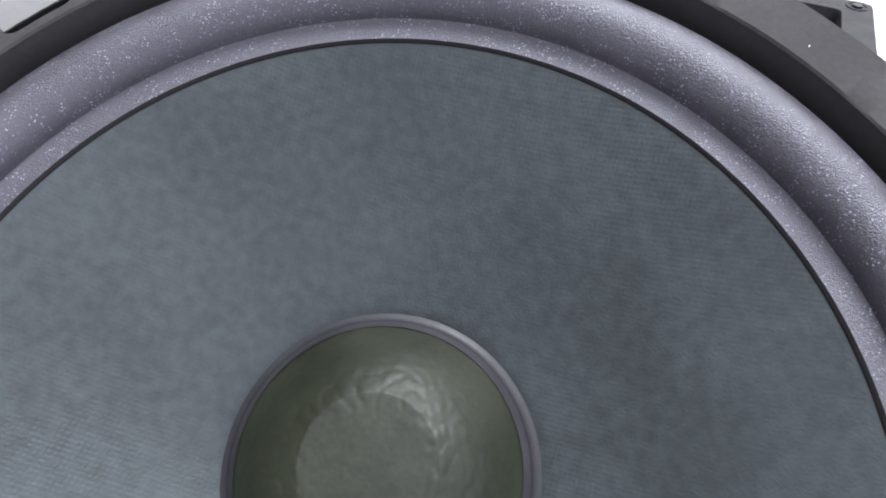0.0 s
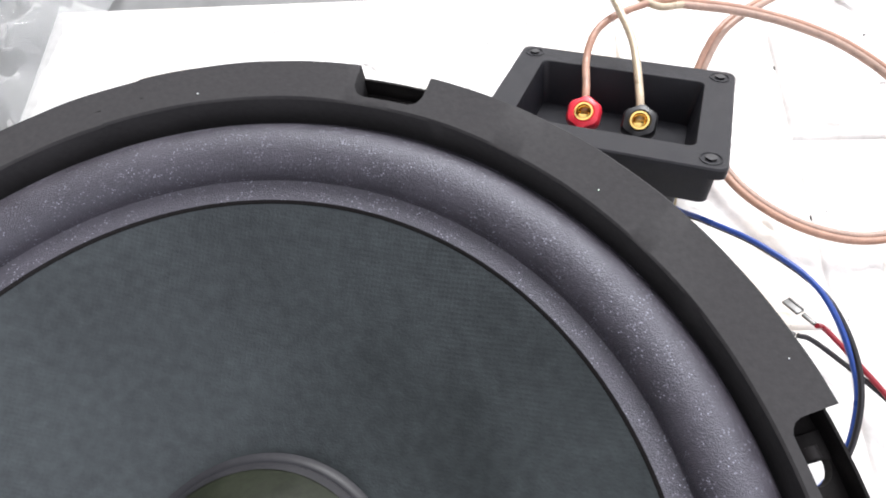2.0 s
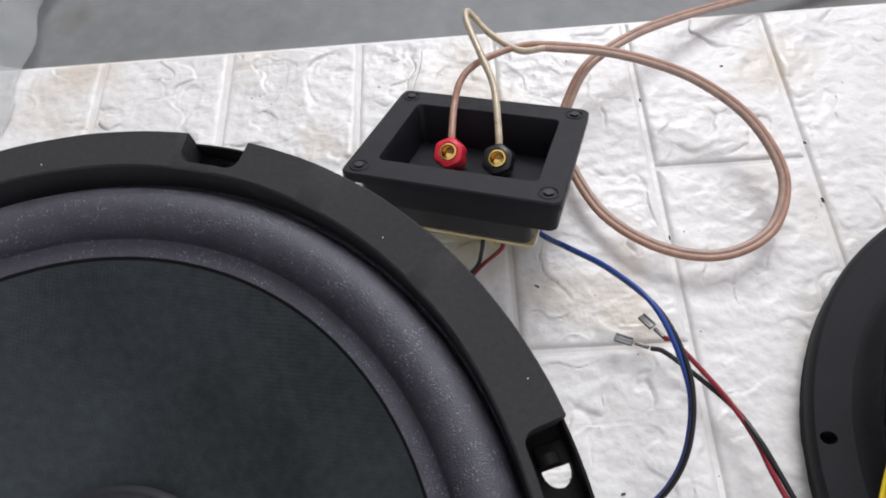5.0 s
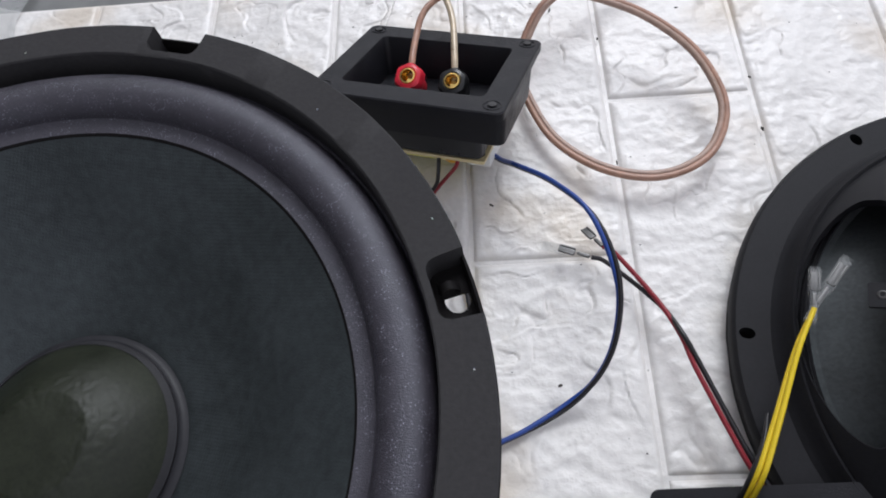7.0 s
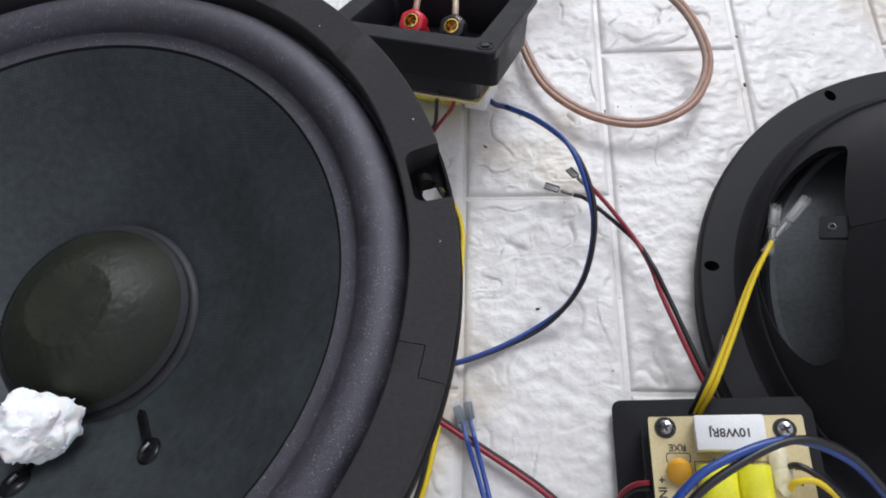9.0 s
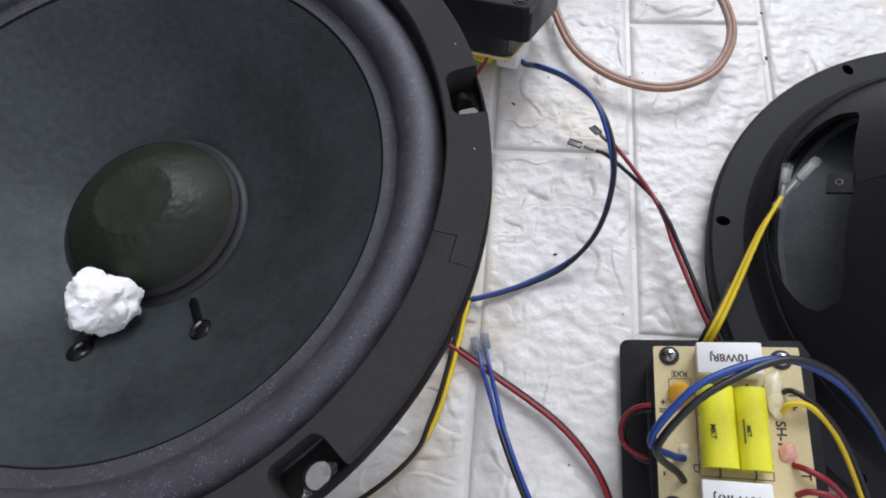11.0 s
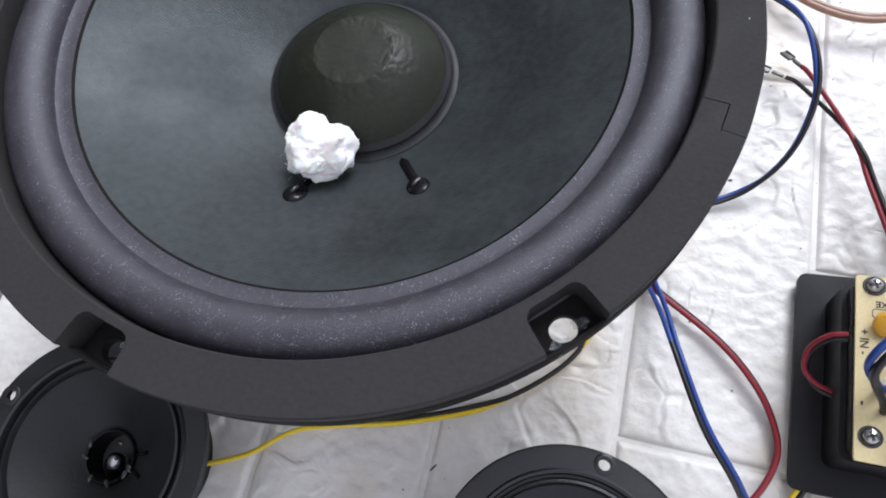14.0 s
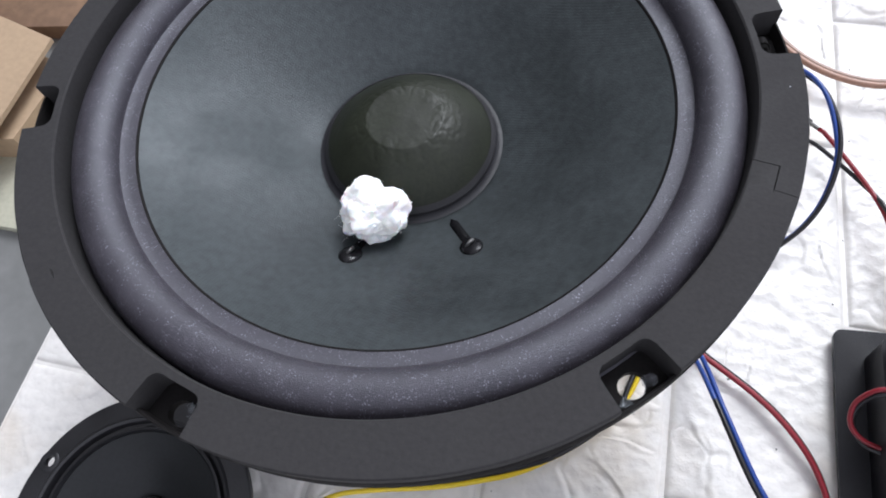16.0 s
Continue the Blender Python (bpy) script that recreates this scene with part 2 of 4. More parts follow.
def beside(points, off, step=6, twist=0.0):
    """The smooth curve moved sideways by off, turning about itself by twist turns."""
    pts = spline(points, step)
    out = []
    for i, p in enumerate(pts):
        d = (pts[min(i + 1, len(pts) - 1)] - pts[max(i - 1, 0)]).normalized()
        side = d.cross(Vector((0, 0, 1)))
        side = side.normalized() if side.length > 1e-4 else Vector((1, 0, 0))
        upv = side.cross(d)
        a = 2 * math.pi * twist * i / len(pts)
        out.append(p + off * (math.cos(a) * side + math.sin(a) * upv))
    return out


def block(sx, sy, sz, bevel=0.0, at=(0, 0, 0), seg=2, bm=None):
    b2 = bmesh.new()
    bmesh.ops.create_cube(b2, size=1.0)
    for v in b2.verts:
        v.co = Vector((v.co.x * sx + at[0], v.co.y * sy + at[1], v.co.z * sz + at[2]))
    if bevel:
        bmesh.ops.bevel(b2, geom=b2.edges[:], offset=bevel, segments=seg, affect="EDGES", profile=0.5)
    if bm is None:
        return b2
    me = bpy.data.meshes.new("tmp")
    b2.to_mesh(me)
    b2.free()
    bm.from_mesh(me)
    bpy.data.meshes.remove(me)
    return bm


def prism(outline, z0, z1, bm=None):
    bm = bm or bmesh.new()
    lo = [bm.verts.new((x, y, z0)) for x, y in outline]
    hi = [bm.verts.new((x, y, z1)) for x, y in outline]
    n = len(outline)
    for k in range(n):
        bm.faces.new((lo[k], lo[(k + 1) % n], hi[(k + 1) % n], hi[k]))
    bm.faces.new(hi)
    bm.faces.new(list(reversed(lo)))
    return bm


def rounded(sx, sy, r, n=5):
    """Outline of a rectangle with rounded corners."""
    out = []
    for cx, cy, a in ((1, 1, 0), (-1, 1, 90), (-1, -1, 180), (1, -1, 270)):
        for k in range(n + 1):
            t = radians(a + 90 * k / n)
            out.append((cx * (sx / 2 - r) + r * math.cos(t), cy * (sy / 2 - r) + r * math.sin(t)))
    return out


def loft(loops, cap_first=True, cap_last=True, bm=None):
    """Skins equal-length loops of 3D points."""
    bm = bm or bmesh.new()
    rings = [[bm.verts.new(p) for p in lp] for lp in loops]
    n = len(rings[0])
    for a, b in zip(rings, rings[1:]):
        for k in range(n):
            bm.faces.new((a[k], a[(k + 1) % n], b[(k + 1) % n], b[k]))
    if cap_first:
        bm.faces.new(list(reversed(rings[0])))
    if cap_last:
        bm.faces.new(rings[-1])
    return bm


def lettering(name, text, size, m, mat, parent):
    cu = bpy.data.curves.new(name, "FONT")
    cu.body, cu.size, cu.extrude, cu.offset = text, size, 0.00004, size * 0.022
    cu.align_x = cu.align_y = "CENTER"
    tmp = bpy.data.objects.new(name, cu)
    scene.collection.objects.link(tmp)
    me = bpy.data.meshes.new_from_object(tmp.evaluated_get(bpy.context.evaluated_depsgraph_get()))
    bpy.data.objects.remove(tmp)
    bpy.data.curves.remove(cu)
    me.materials.clear()
    me.materials.append(mat)
    o = new(name, me)
    o.parent = parent
    o.matrix_basis = m
    return o


# ---- ground and foam sheet ----
bm = bmesh.new()
bmesh.ops.create_grid(bm, x_segments=40, y_segments=40, size=30.0)
for v in bm.verts:
    v.co.z = -0.006
ground = tagged(obj("ground", bm, CONCRETE), "grey concrete floor with darker stains", "floor", kind="structure")

# unseen wall added to keep low sky light off the west side
wall = tagged(obj("light_block_west", block(0.12, 7.0, 2.5, 0.004, (-1.16, 0.5, 1.244)), PLASTER), "unseen grey plastered wall added to block low light", "wall", kind="structure")

COL, ROW = 0.0775, 0.1956            # brick pitch across and along
X0, X1, Y0, Y1 = 0.0453 - 3 * COL - 0.0072, 0.0453 + 8 * COL, -0.62, 0.290


def relief(x, y):
    """Embossed rough stone face: soft swells, short torn scarps and a few cracks."""
    p = Vector((x * 22, y * 30, 3.1))
    a = noise.noise(p)
    b = noise.noise(p * 2.6 + Vector((7, 1, 0)))
    c = noise.noise(p * 6.5 + Vector((2, 4, 0)))
    f = noise.noise(p * 17 + Vector((5, 3, 0)))
    warp = Vector((0.6 * a, 0.5 * b, 0))
    k1 = noise.noise(Vector((x * 21 + 5, y * 13, 9.0)) + warp)
    k2 = noise.noise(Vector((x * 36 + 1, y * 22, 15.0)) + warp * 1.2)
    k3 = noise.noise(Vector((x * 30 + 4, y * 55, 25.0)) + warp)
    g1 = max(0.0, noise.noise(Vector((x * 24, y * 22, 20.0))) + 0.05)
    g2 = max(0.0, noise.noise(Vector((x * 30, y * 27, 31.0))))
    g3 = max(0.0, noise.noise(Vector((x * 24, y * 24, 41.0))) - 0.02)
    h = 0.0
    for k, g, w in ((k1, g1, 1.0), (k2, g2, 0.8), (k3, g3, 0.7)):
        line = max(0.0, 1 - abs(k) * 24)
        h += 0.52 * w * g * (0.0023 * math.tanh(k * 11) - 0.0030 * line + 0.0014 * max(0.0, 1 - abs(k - 0.07) * 20))
    k4 = noise.noise(Vector((x * 62 + 8, y * 40, 51.0)) + warp * 2)
    g4 = max(0.0, noise.noise(Vector((x * 31, y * 35, 61.0))) - 0.05)
    h += g4 * (0.0011 * math.tanh(k4 * 9) - 0.0022 * max(0.0, 1 - abs(k4) * 14))
    chip = noise.noise(Vector((x * 120 + 3, y * 95, 71.0)) + warp * 3)
    h -= 0.0022 * max(0.0, chip - 0.38) * max(0.0, noise.noise(Vector((x * 26, y * 26, 81.0))) + 0.15)
    tear = noise.noise(Vector((x * 75, y * 140, 91.0)) + warp * 2)
    h += 0.0006 * math.tanh(tear * 6) * max(0.0, noise.noise(Vector((x * 33, y * 29, 95.0))) - 0.12)
    return 0.0007 * a + 0.0005 * b + 0.0005 * c + 0.00012 * f + h


sheet = tagged(obj("foam_sheet", block(X1 - X0, Y1 - Y0, 0.0042, at=((X0 + X1) / 2, (Y0 + Y1) / 2, -0.0039)), FOAM, smooth=False),
               "white embossed foam brick wall panel laid flat on the floor", "foam panel", kind="structure")


def brick(x0, x1, y0, y1, fine):
    nx = 96 if fine else 12
    ny = max(4, int(nx * (y1 - y0) / COL))
    bm = bmesh.new()
    g = 0.0011
    vs = []
    for j in range(ny + 1):
        row = []
        for i in range(nx + 1):
            u, v = i / nx, j / ny
            x, y = x0 + g + (x1 - x0 - 2 * g) * u, y0 + g + (y1 - y0 - 2 * g) * v
            edge = min(x - x0 - g, x1 - g - x, y - y0 - g, y1 - g - y)
            lift = 1 - math.exp(-edge / 0.0009)
            row.append(bm.verts.new((x, y, -0.0018 + 0.0020 * lift + relief(x, y) * min(1, edge / 0.004))))
        vs.append(row)
    for j in range(ny):
        for i in range(nx):
            bm.faces.new((vs[j][i], vs[j][i + 1], vs[j + 1][i + 1], vs[j + 1][i]))
    return obj("brick", bm, FOAM, sheet)


for c in range(-3, 8):
    xa = 0.0453 + c * COL
    start = 0.1891 if c % 2 == 0 else 0.0957
    y = start + ROW
    while y > Y1:
        y -= ROW
    top = Y1
    while top > Y0 + 0.01:
        lo = max(y, Y0)
        brick(xa - (0.0072 if c == -3 else 0.0), xa + COL, lo, top, xa < 0.36 and top > -0.22)
        top, y = lo, y - ROW

for x, y, w, h, r in ((0.2775, 0.1636, 0.0016, 0.0030, 5), (0.2783, 0.1975, 0.0012, 0.0022, 40), (0.1600, 0.0336, 0.0022, 0.0012, 20), (0.2003, 0.2318, 0.0010, 0.0026, 0), (0.2003, 0.1480, 0.0008, 0.0030, 0), (0.1340, 0.1270, 0.0030, 0.0012, -35),
                      (0.3050, 0.1960, 0.0018, 0.0010, 60), (0.1750, 0.2560, 0.0010, 0.0040, -20), (0.2480, 0.2510, 0.0022, 0.0014, 15), (0.2330, 0.0400, 0.0010, 0.0024, 25), (0.1480, -0.0420, 0.0012, 0.0008, 10), (0.0480, -0.1300, 0.0008, 0.0040, -35)):
    bm = bmesh.new()
    bmesh.ops.create_icosphere(bm, subdivisions=2, radius=1.0)
    for v in bm.verts:
        v.co = Vector((v.co.x * w / 2, v.co.y * h / 2, v.co.z * 0.0004)) * (1 + 0.35 * noise.noise(v.co * 2 + Vector((x * 90, y * 90, 0))))
    speck = tagged(obj("dirt_crumb", bm, DIRT), "tiny dark crumb of dirt on the foam", "dirt", "dirt crumbs")
    speck.matrix_basis = pose(x, y, 0.0004, 0, 0, r)

rng = random.Random(12)
bm = bmesh.new()
for q in range(150):
    x, y = rng.uniform(-0.15, 0.36), rng.uniform(-0.24, 0.28)
    r = rng.uniform(0.00018, 0.00055)
    mm = pose(x, y, 0.0010, 0, 0, rng.uniform(0, 180)) @ Matrix.Diagonal((1.0, rng.uniform(0.4, 1.0), 0.6, 1))
    bmesh.ops.create_icosphere(bm, subdivisions=1, radius=r, matrix=mm)
tagged(obj("dust_specks", bm, DIRT), "tiny dark specks of dust scattered on the foam", "dust", kind="stuff")

# ---- woofer ----
RIM_Z, RIM_R, GASKET_IN = 0.1355, 0.1300, 0.1145
MID_R = 0.1232
NOTCHES = (75, 15, -45, -105, -165, 135)
woofer = thing("woofer", "large black ten-inch woofer lying face up with foam gasket", "loudspeaker")


def gasket_in(a):
    """Inner edge of the hand-laid gasket, a little uneven round the rim."""
    return 0.1166 + 0.0013 * math.cos(radians(a - 90)) - 0.0008 * math.cos(radians(a)) + 0.0002 * noise.noise(Vector((a * 0.07, 1, 4)))


def notch_radius(a):
    """Outer radius of the gasket at the angle a, cut back at the screw notches."""
    for c in NOTCHES:
        d = abs((a - c + 180) % 360 - 180)
        half = 4.15
        if d < half:
            u = radians(half - d) * 0.12
            k = 0.0034
            return gasket_in(c) + 0.0026 + (k - math.sqrt(max(0, k * k - (k - u) ** 2)) if u < k else 0.0)
    return RIM_R


def gasket_band(bm, a0, a1, rin, rout, edge_in, edge_out, drop=0.0):
    z0, z1, ch = 0.1246, RIM_Z - drop, 0.0005
    n = int((a1 - a0) / 0.9)
    angles = [a0 + (a1 - a0) * i / n for i in range(n + 1)]
    for c in NOTCHES:
        for base in (c - 360, c, c + 360):
            for d in (-4.15, 4.15):
                for e in (-0.02, 0.02, -0.3 * (1 if d > 0 else -1), -0.7 * (1 if d > 0 else -1), -1.2 * (1 if d > 0 else -1)):
                    if a0 < base + d + e < a1:
                        angles.append(base + d + e)
    loops = []
    for a in sorted(angles):
        r1 = min(rout, max(notch_radius(a), rin + 0.0001)) if edge_out else min(rout, notch_radius(a))
        if edge_in:
            rin = gasket_in(a)
            if any(lo < a % 360 < hi for lo, hi in ((346.8, 350.9), (105.3, 110.2), (226.5, 228.1))):
                r1 = min(r1, MID_R - 0.0003)
        wob = 0.0003 * noise.noise(Vector((a * 0.11, 3, 2)))
        if edge_out:
            r1 += 0.00012 * noise.noise(Vector((a * 0.2, 5, 2)))
        ca, sa = math.cos(radians(a)), math.sin(radians(a))
        if edge_out and notch_radius(a) < MID_R:
            loops.append(None)
            continue
        ci, co = (ch if edge_in else 0), (ch if edge_out else 0)
        prof = [(rin, z0), (rin, z1 - ch), (rin + ci, z1 + wob), (max(r1 - co, rin + ci), z1 + wob), (r1, z1 - ch), (r1, z0)]
        loops.append([Vector((r * ca, r * sa, z)) for r, z in prof])
    runs, run = [], []
    for lp in loops:
        if lp is None:
            runs.append(run)
            run = []
        else:
            run.append(lp)
    runs.append(run)
    for run in runs:
        if len(run) < 2:
            continue
        rings = [[bm.verts.new(p) for p in lp] for lp in run]
        for p, q in zip(rings, rings[1:]):
            for k in range(6):
                bm.faces.new((p[k], q[k], q[(k + 1) % 6], p[(k + 1) % 6]))
        bm.faces.new(rings[0])
        bm.faces.new(list(reversed(rings[-1])))


# three lengths of gasket, the first pair meeting in a stepped joint
for s, (inner, outer) in enumerate((((-9.1, 110.1), (-13.1, 105.3)), ((110.12, 228.0), (105.33, 226.5)), ((228.03, 350.82), (226.53, 346.82)))):
    bm = bmesh.new()
    gasket_band(bm, inner[0], inner[1], GASKET_IN, MID_R, True, False, (0.0, 0.0004, 0.0)[s])
    gasket_band(bm, outer[0], outer[1], MID_R, RIM_R, False, True, (0.0, 0.0004, 0.0)[s])
    part("gasket_strip", bm, GASKET, woofer, "matt charcoal foam gasket strip")


def flange_ring(bm, r_in, r_out, z0, z1, holes, hole_r, half=4.6, hole_at=None, radial=1.0):
    """A flat ring with round screw holes at the given angles."""
    angs = sorted(h % 360 for h in holes)
    for i, h in enumerate(angs):
        nxt = angs[(i + 1) % len(angs)] + (360 if i == len(angs) - 1 else 0)
        lathe([(r_in, z0), (r_in, z1), (r_out, z1), (r_out, z0)], 24, h + half, nxt - half, True, bm)
        rc = hole_at or (r_in + r_out) / 2
        n = 32
        tops, bots, ht, hb = [], [], [], []
        for k in range(n):
            t = 2 * math.pi * k / n
            ux, uy = math.cos(t), math.sin(t)
            m = max(abs(ux), abs(uy))
            a = radians(h + half * uy / m)
            r = (r_in + r_out) / 2 + (r_out - r_in) / 2 * ux / m
            px, py = r * math.cos(a), r * math.sin(a)
            tops.append(bm.verts.new((px, py, z1)))
            bots.append(bm.verts.new((px, py, z0)))
            c, s = math.cos(radians(h)), math.sin(radians(h))
            hx, hy = rc + hole_r * radial * ux, hole_r * 1.15 * uy
            ht.append(bm.verts.new((hx * c - hy * s, hx * s + hy * c, z1)))
            hb.append(bm.verts.new((hx * c - hy * s, hx * s + hy * c, z0)))
        for k in range(n):
            j = (k + 1) % n
            bm.faces.new((tops[k], tops[j], ht[j], ht[k]))
            bm.faces.new((ht[k], ht[j], hb[j], hb[k]))
            bm.faces.new((hb[k], hb[j], bots[j], bots[k]))
            bm.faces.new((bots[k], bots[j], tops[j], tops[k]))
    return bm


part("flange", flange_ring(bmesh.new(), 0.1135, 0.1296, 0.1212, 0.1244, NOTCHES, 0.0036, hole_at=0.1248), FLANGE, woofer, "black painted steel flange with screw holes")
part("flange_lip", lathe([(0.1293, 0.1205), (0.1301, 0.1208), (0.1303, 0.1215), (0.1303, 0.1288), (0.1300, 0.1297), (0.1294, 0.1297), (0.1290, 0.1288), (0.1290, 0.1240)], 160, closed=True), FLANGE, woofer, "thin turned-up flange edge")

# spring clip standing in one notch
loops = []
for k in range(9):
    t = k / 8
    r, z = 0.1205 + 0.0058 * t, 0.1246 + 0.0050 * math.sin(math.pi * (0.15 + 0.75 * t))
    loops.append([(r, y, z + dz) for y, dz in ((-0.0002, 0), (0.0022, 0), (0.0022, 0.0006), (-0.0002, 0.0006))])
bm = loft(loops)
# flat plate added over most of the screw hole to keep it dark
block(0.0078, 0.0056, 0.0007, 0.0002, (0.1248, 0.0019, 0.1253), bm=bm)
part("clip", bm, FLANGE, woofer, "small black spring clip with an added plate that darkens the hole").matrix_basis = pose(0, 0, 0, 0, 0, 15.6)
# torn film left in some notches
for ang, r0, off, tw, size in ((-45, 0.1284, -0.0046, 20, 1.0), (-45, 0.1262, 0.0040, 75, 1.0), (-105, 0.1225, 0.0038, 40, 1.3)):
    bm = bmesh.new()
    vs = []
    for jj in range(7):
        row = []
        for ii in range(7):
            u, v = ii / 6 - 0.5, jj / 6 - 0.5
            q = Vector((u * 4 + ang, v * 4 + tw, 2))
            row.append(bm.verts.new((0.0042 * u * (1 + 0.4 * noise.noise(q)), 0.0030 * v * (1 + 0.6 * noise.noise(q + Vector((4, 0, 0)))), 0.0013 + 0.0015 * noise.noise(q * 0.8) + 0.0006 * noise.noise(q * 2))))
        vs.append(row)
    for jj in range(6):
        for ii in range(6):
            bm.faces.new((vs[jj][ii], vs[jj][ii + 1], vs[jj + 1][ii + 1], vs[jj + 1][ii]))
    bmesh.ops.solidify(bm, geom=bm.faces[:], thickness=0.00012)
    part("film_scrap", bm, FILM, woofer, "crumpled clear film scrap").matrix_basis = pose(0, 0, 0, 0, 0, ang) @ pose(r0, off, 0.1246, 0, 0, tw) @ Matrix.Diagonal((size, size, 1, 1))
# light lint caught on the gasket and the surround
for x, y, z, ln, turn in ((0.0374, -0.0987, 0.1320, 0.0016, 70), (-0.0173, 0.1197, RIM_Z + 0.0002, 0.0004, 20), (0.0813, 0.0896, RIM_Z + 0.0002, 0.0004, 50), (0.1150, 0.0512, RIM_Z + 0.0002, 0.0004, 10),
                          (0.1245, 0.0101, RIM_Z + 0.0002, 0.0004, 0)):
    bm = bmesh.new()
    bmesh.ops.create_icosphere(bm, subdivisions=1, radius=1.0)
    part("lint_speck", bm, COTTON, woofer, "tiny white speck of lint").matrix_basis = pose(x, y, z, 0, 0, turn) @ Matrix.Diagonal((ln / 2, 0.0002 if ln < 0.001 else 0.0003, 0.0002, 1))
# rolled surround
prof = [(0.1185, 0.1246), (0.1160, 0.1250)]
for k in range(17):
    a = math.pi * k / 16
    prof.append((0.1073 + 0.0079 * math.cos(a), 0.1260 + 0.0073 * math.sin(a)))
prof += [(0.0990, 0.1257), (0.0965, 0.1252), (0.0944, 0.1250), (0.0940, 0.1243)]
part("cone_seam", lathe([(0.0943, 0.12500), (0.0939, 0.12475), (0.0937, 0.12455), (0.09355, 0.12430)], 192), FLANGE, woofer, "thin dark seam round the cone")
part("surround", lathe(prof, 192), SURROUND, woofer, "grey-black foam roll surround")
part("cone", lathe([(0.0948, 0.1240), (0.0938, 0.1243), (0.0900, 0.1222), (0.085, 0.1191), (0.077, 0.1147), (0.068, 0.1097), (0.055, 0.1028), (0.045, 0.0976), (0.0392, 0.0950), (0.0372, 0.0941), (0.0358, 0.0932), (0.0354, 0.0915)], 160),
     CONE, woofer, "dark woven paper cone")


def dome_z(x, y):
    r = math.hypot(x, y)
    z = 0.1138 - 14.2 * r * r - 1500 * r ** 4
    flat = 0.11055 + 0.00035 * (1 - r / 0.0145)
    if r < 0.0145:
        z = min(z, flat + 0.0002)
    wr = max(0.0, min(1.0, (x * 0.75 + y * 0.55 + 0.002) / 0.014)) * max(0.0, min(1, (0.029 - r) / 0.008)) * max(0.0, min(1, (r - 0.008) / 0.006))
    p = Vector((x * 500, y * 400, 4))
    z += wr * 0.00012 * (abs(noise.noise(p)) * 2 - 0.4 + 0.5 * noise.noise(p * 2.1))
    ring = math.exp(-((r - 0.0165) / 0.0045) ** 2)
    z -= 0.00018 * ring * max(0.0, 1 - abs(noise.noise(Vector((x * 210, y * 210, 14)))) * 5)
    return z + 0.00012 * noise.noise(Vector((x * 160, y * 160, 8)))


bm = bmesh.new()
rows = []
for i in range(81):
    r = 0.0332 * i / 80
    rows.append([bm.verts.new((r * math.cos(2 * math.pi * k / 180), r * math.sin(2 * math.pi * k / 180), dome_z(r * math.cos(2 * math.pi * k / 180), r * math.sin(2 * math.pi * k / 180)))) for k in range(180)])
for a, b in zip(rows, rows[1:]):
    for k in range(180):
        bm.faces.new((a[k], a[(k + 1) % 180], b[(k + 1) % 180], b[k]))
bmesh.ops.remove_doubles(bm, verts=bm.verts, dist=1e-6)
dome = part("dust_cap", bm, DOME, woofer, "greenish black wrinkled dust cap")
part("cap_rim", lathe([(r, 0.1138 - 14.2 * r * r - 1500 * r ** 4 + 0.0003) for r in (0.0319, 0.0323, 0.0328, 0.0332, 0.0336)] + [(0.0337, 0.0925)], 128), RIM_BAND, woofer, "smooth grey-violet band round the dust cap")
part("glue_bead", lathe([(0.0331, 0.0965), (0.0335, 0.0955), (0.0340, 0.0947), (0.0347, 0.0942), (0.0355, 0.0939), (0.0363, 0.0938)], 128), SEAM, woofer, "glossy black glue line")


def cone_z(r):
    return float(np.interp(r, (0.0345, 0.0385, 0.045, 0.055, 0.068, 0.077), (0.0930, 0.0945, 0.0976, 0.1028, 0.1097, 0.1147)))


for sx, sy, fx, fy in ((-0.0065, -0.0545, -0.0035, -0.0375), (0.0338, -0.0445, 0.0235, -0.0315)):
    bm = bmesh.new()
    vs = []
    long = 1.3 * math.hypot(sx - fx, sy - fy)
    d = Vector((sx - fx, sy - fy, 0)).normalized()
    side = Vector((-d.y, d.x, 0))
    for j in range(45):
        t = j / 44
        cx, cy = fx + d.x * long * t, fy + d.y * long * t
        drop = math.sqrt(max(0.0, 1 - ((t - 0.80) * long / 0.0044) ** 2))
        w = max(0.0019 * min(1, 0.15 + t * 9) if t < 0.80 else 0.00008, 0.0042 * drop)
        row = []
        for k in range(13):
            s = k / 6 - 1
            x, y = cx + side.x * w * s, cy + side.y * w * s
            row.append(bm.verts.new((x, y, cone_z(math.hypot(x, y)) + (0.0010 + 0.0009 * drop) * (w / 0.0042 if t > 0.80 else 1) * math.sqrt(max(0, 1 - s * s)) - 0.0002)))
        vs.append(row)
    for j in range(44):
        for k in range(12):
            bm.faces.new((vs[j][k], vs[j][k + 1], vs[j + 1][k + 1], vs[j + 1][k]))
    g = part("lead_glue", bm, GLUE, woofer, "glossy black glue over a tinsel lead")
    z = cone_z(math.hypot(sx, sy))
    part("solder_joint", tube([(sx - 0.0012, sy - 0.0016, z + 0.0008), (sx - 0.0003, sy - 0.0003, z + 0.0024), (sx + 0.0006, sy + 0.0016, z + 0.0016)], 0.0007, 8, 5), TIN, g, "bright solder bead")

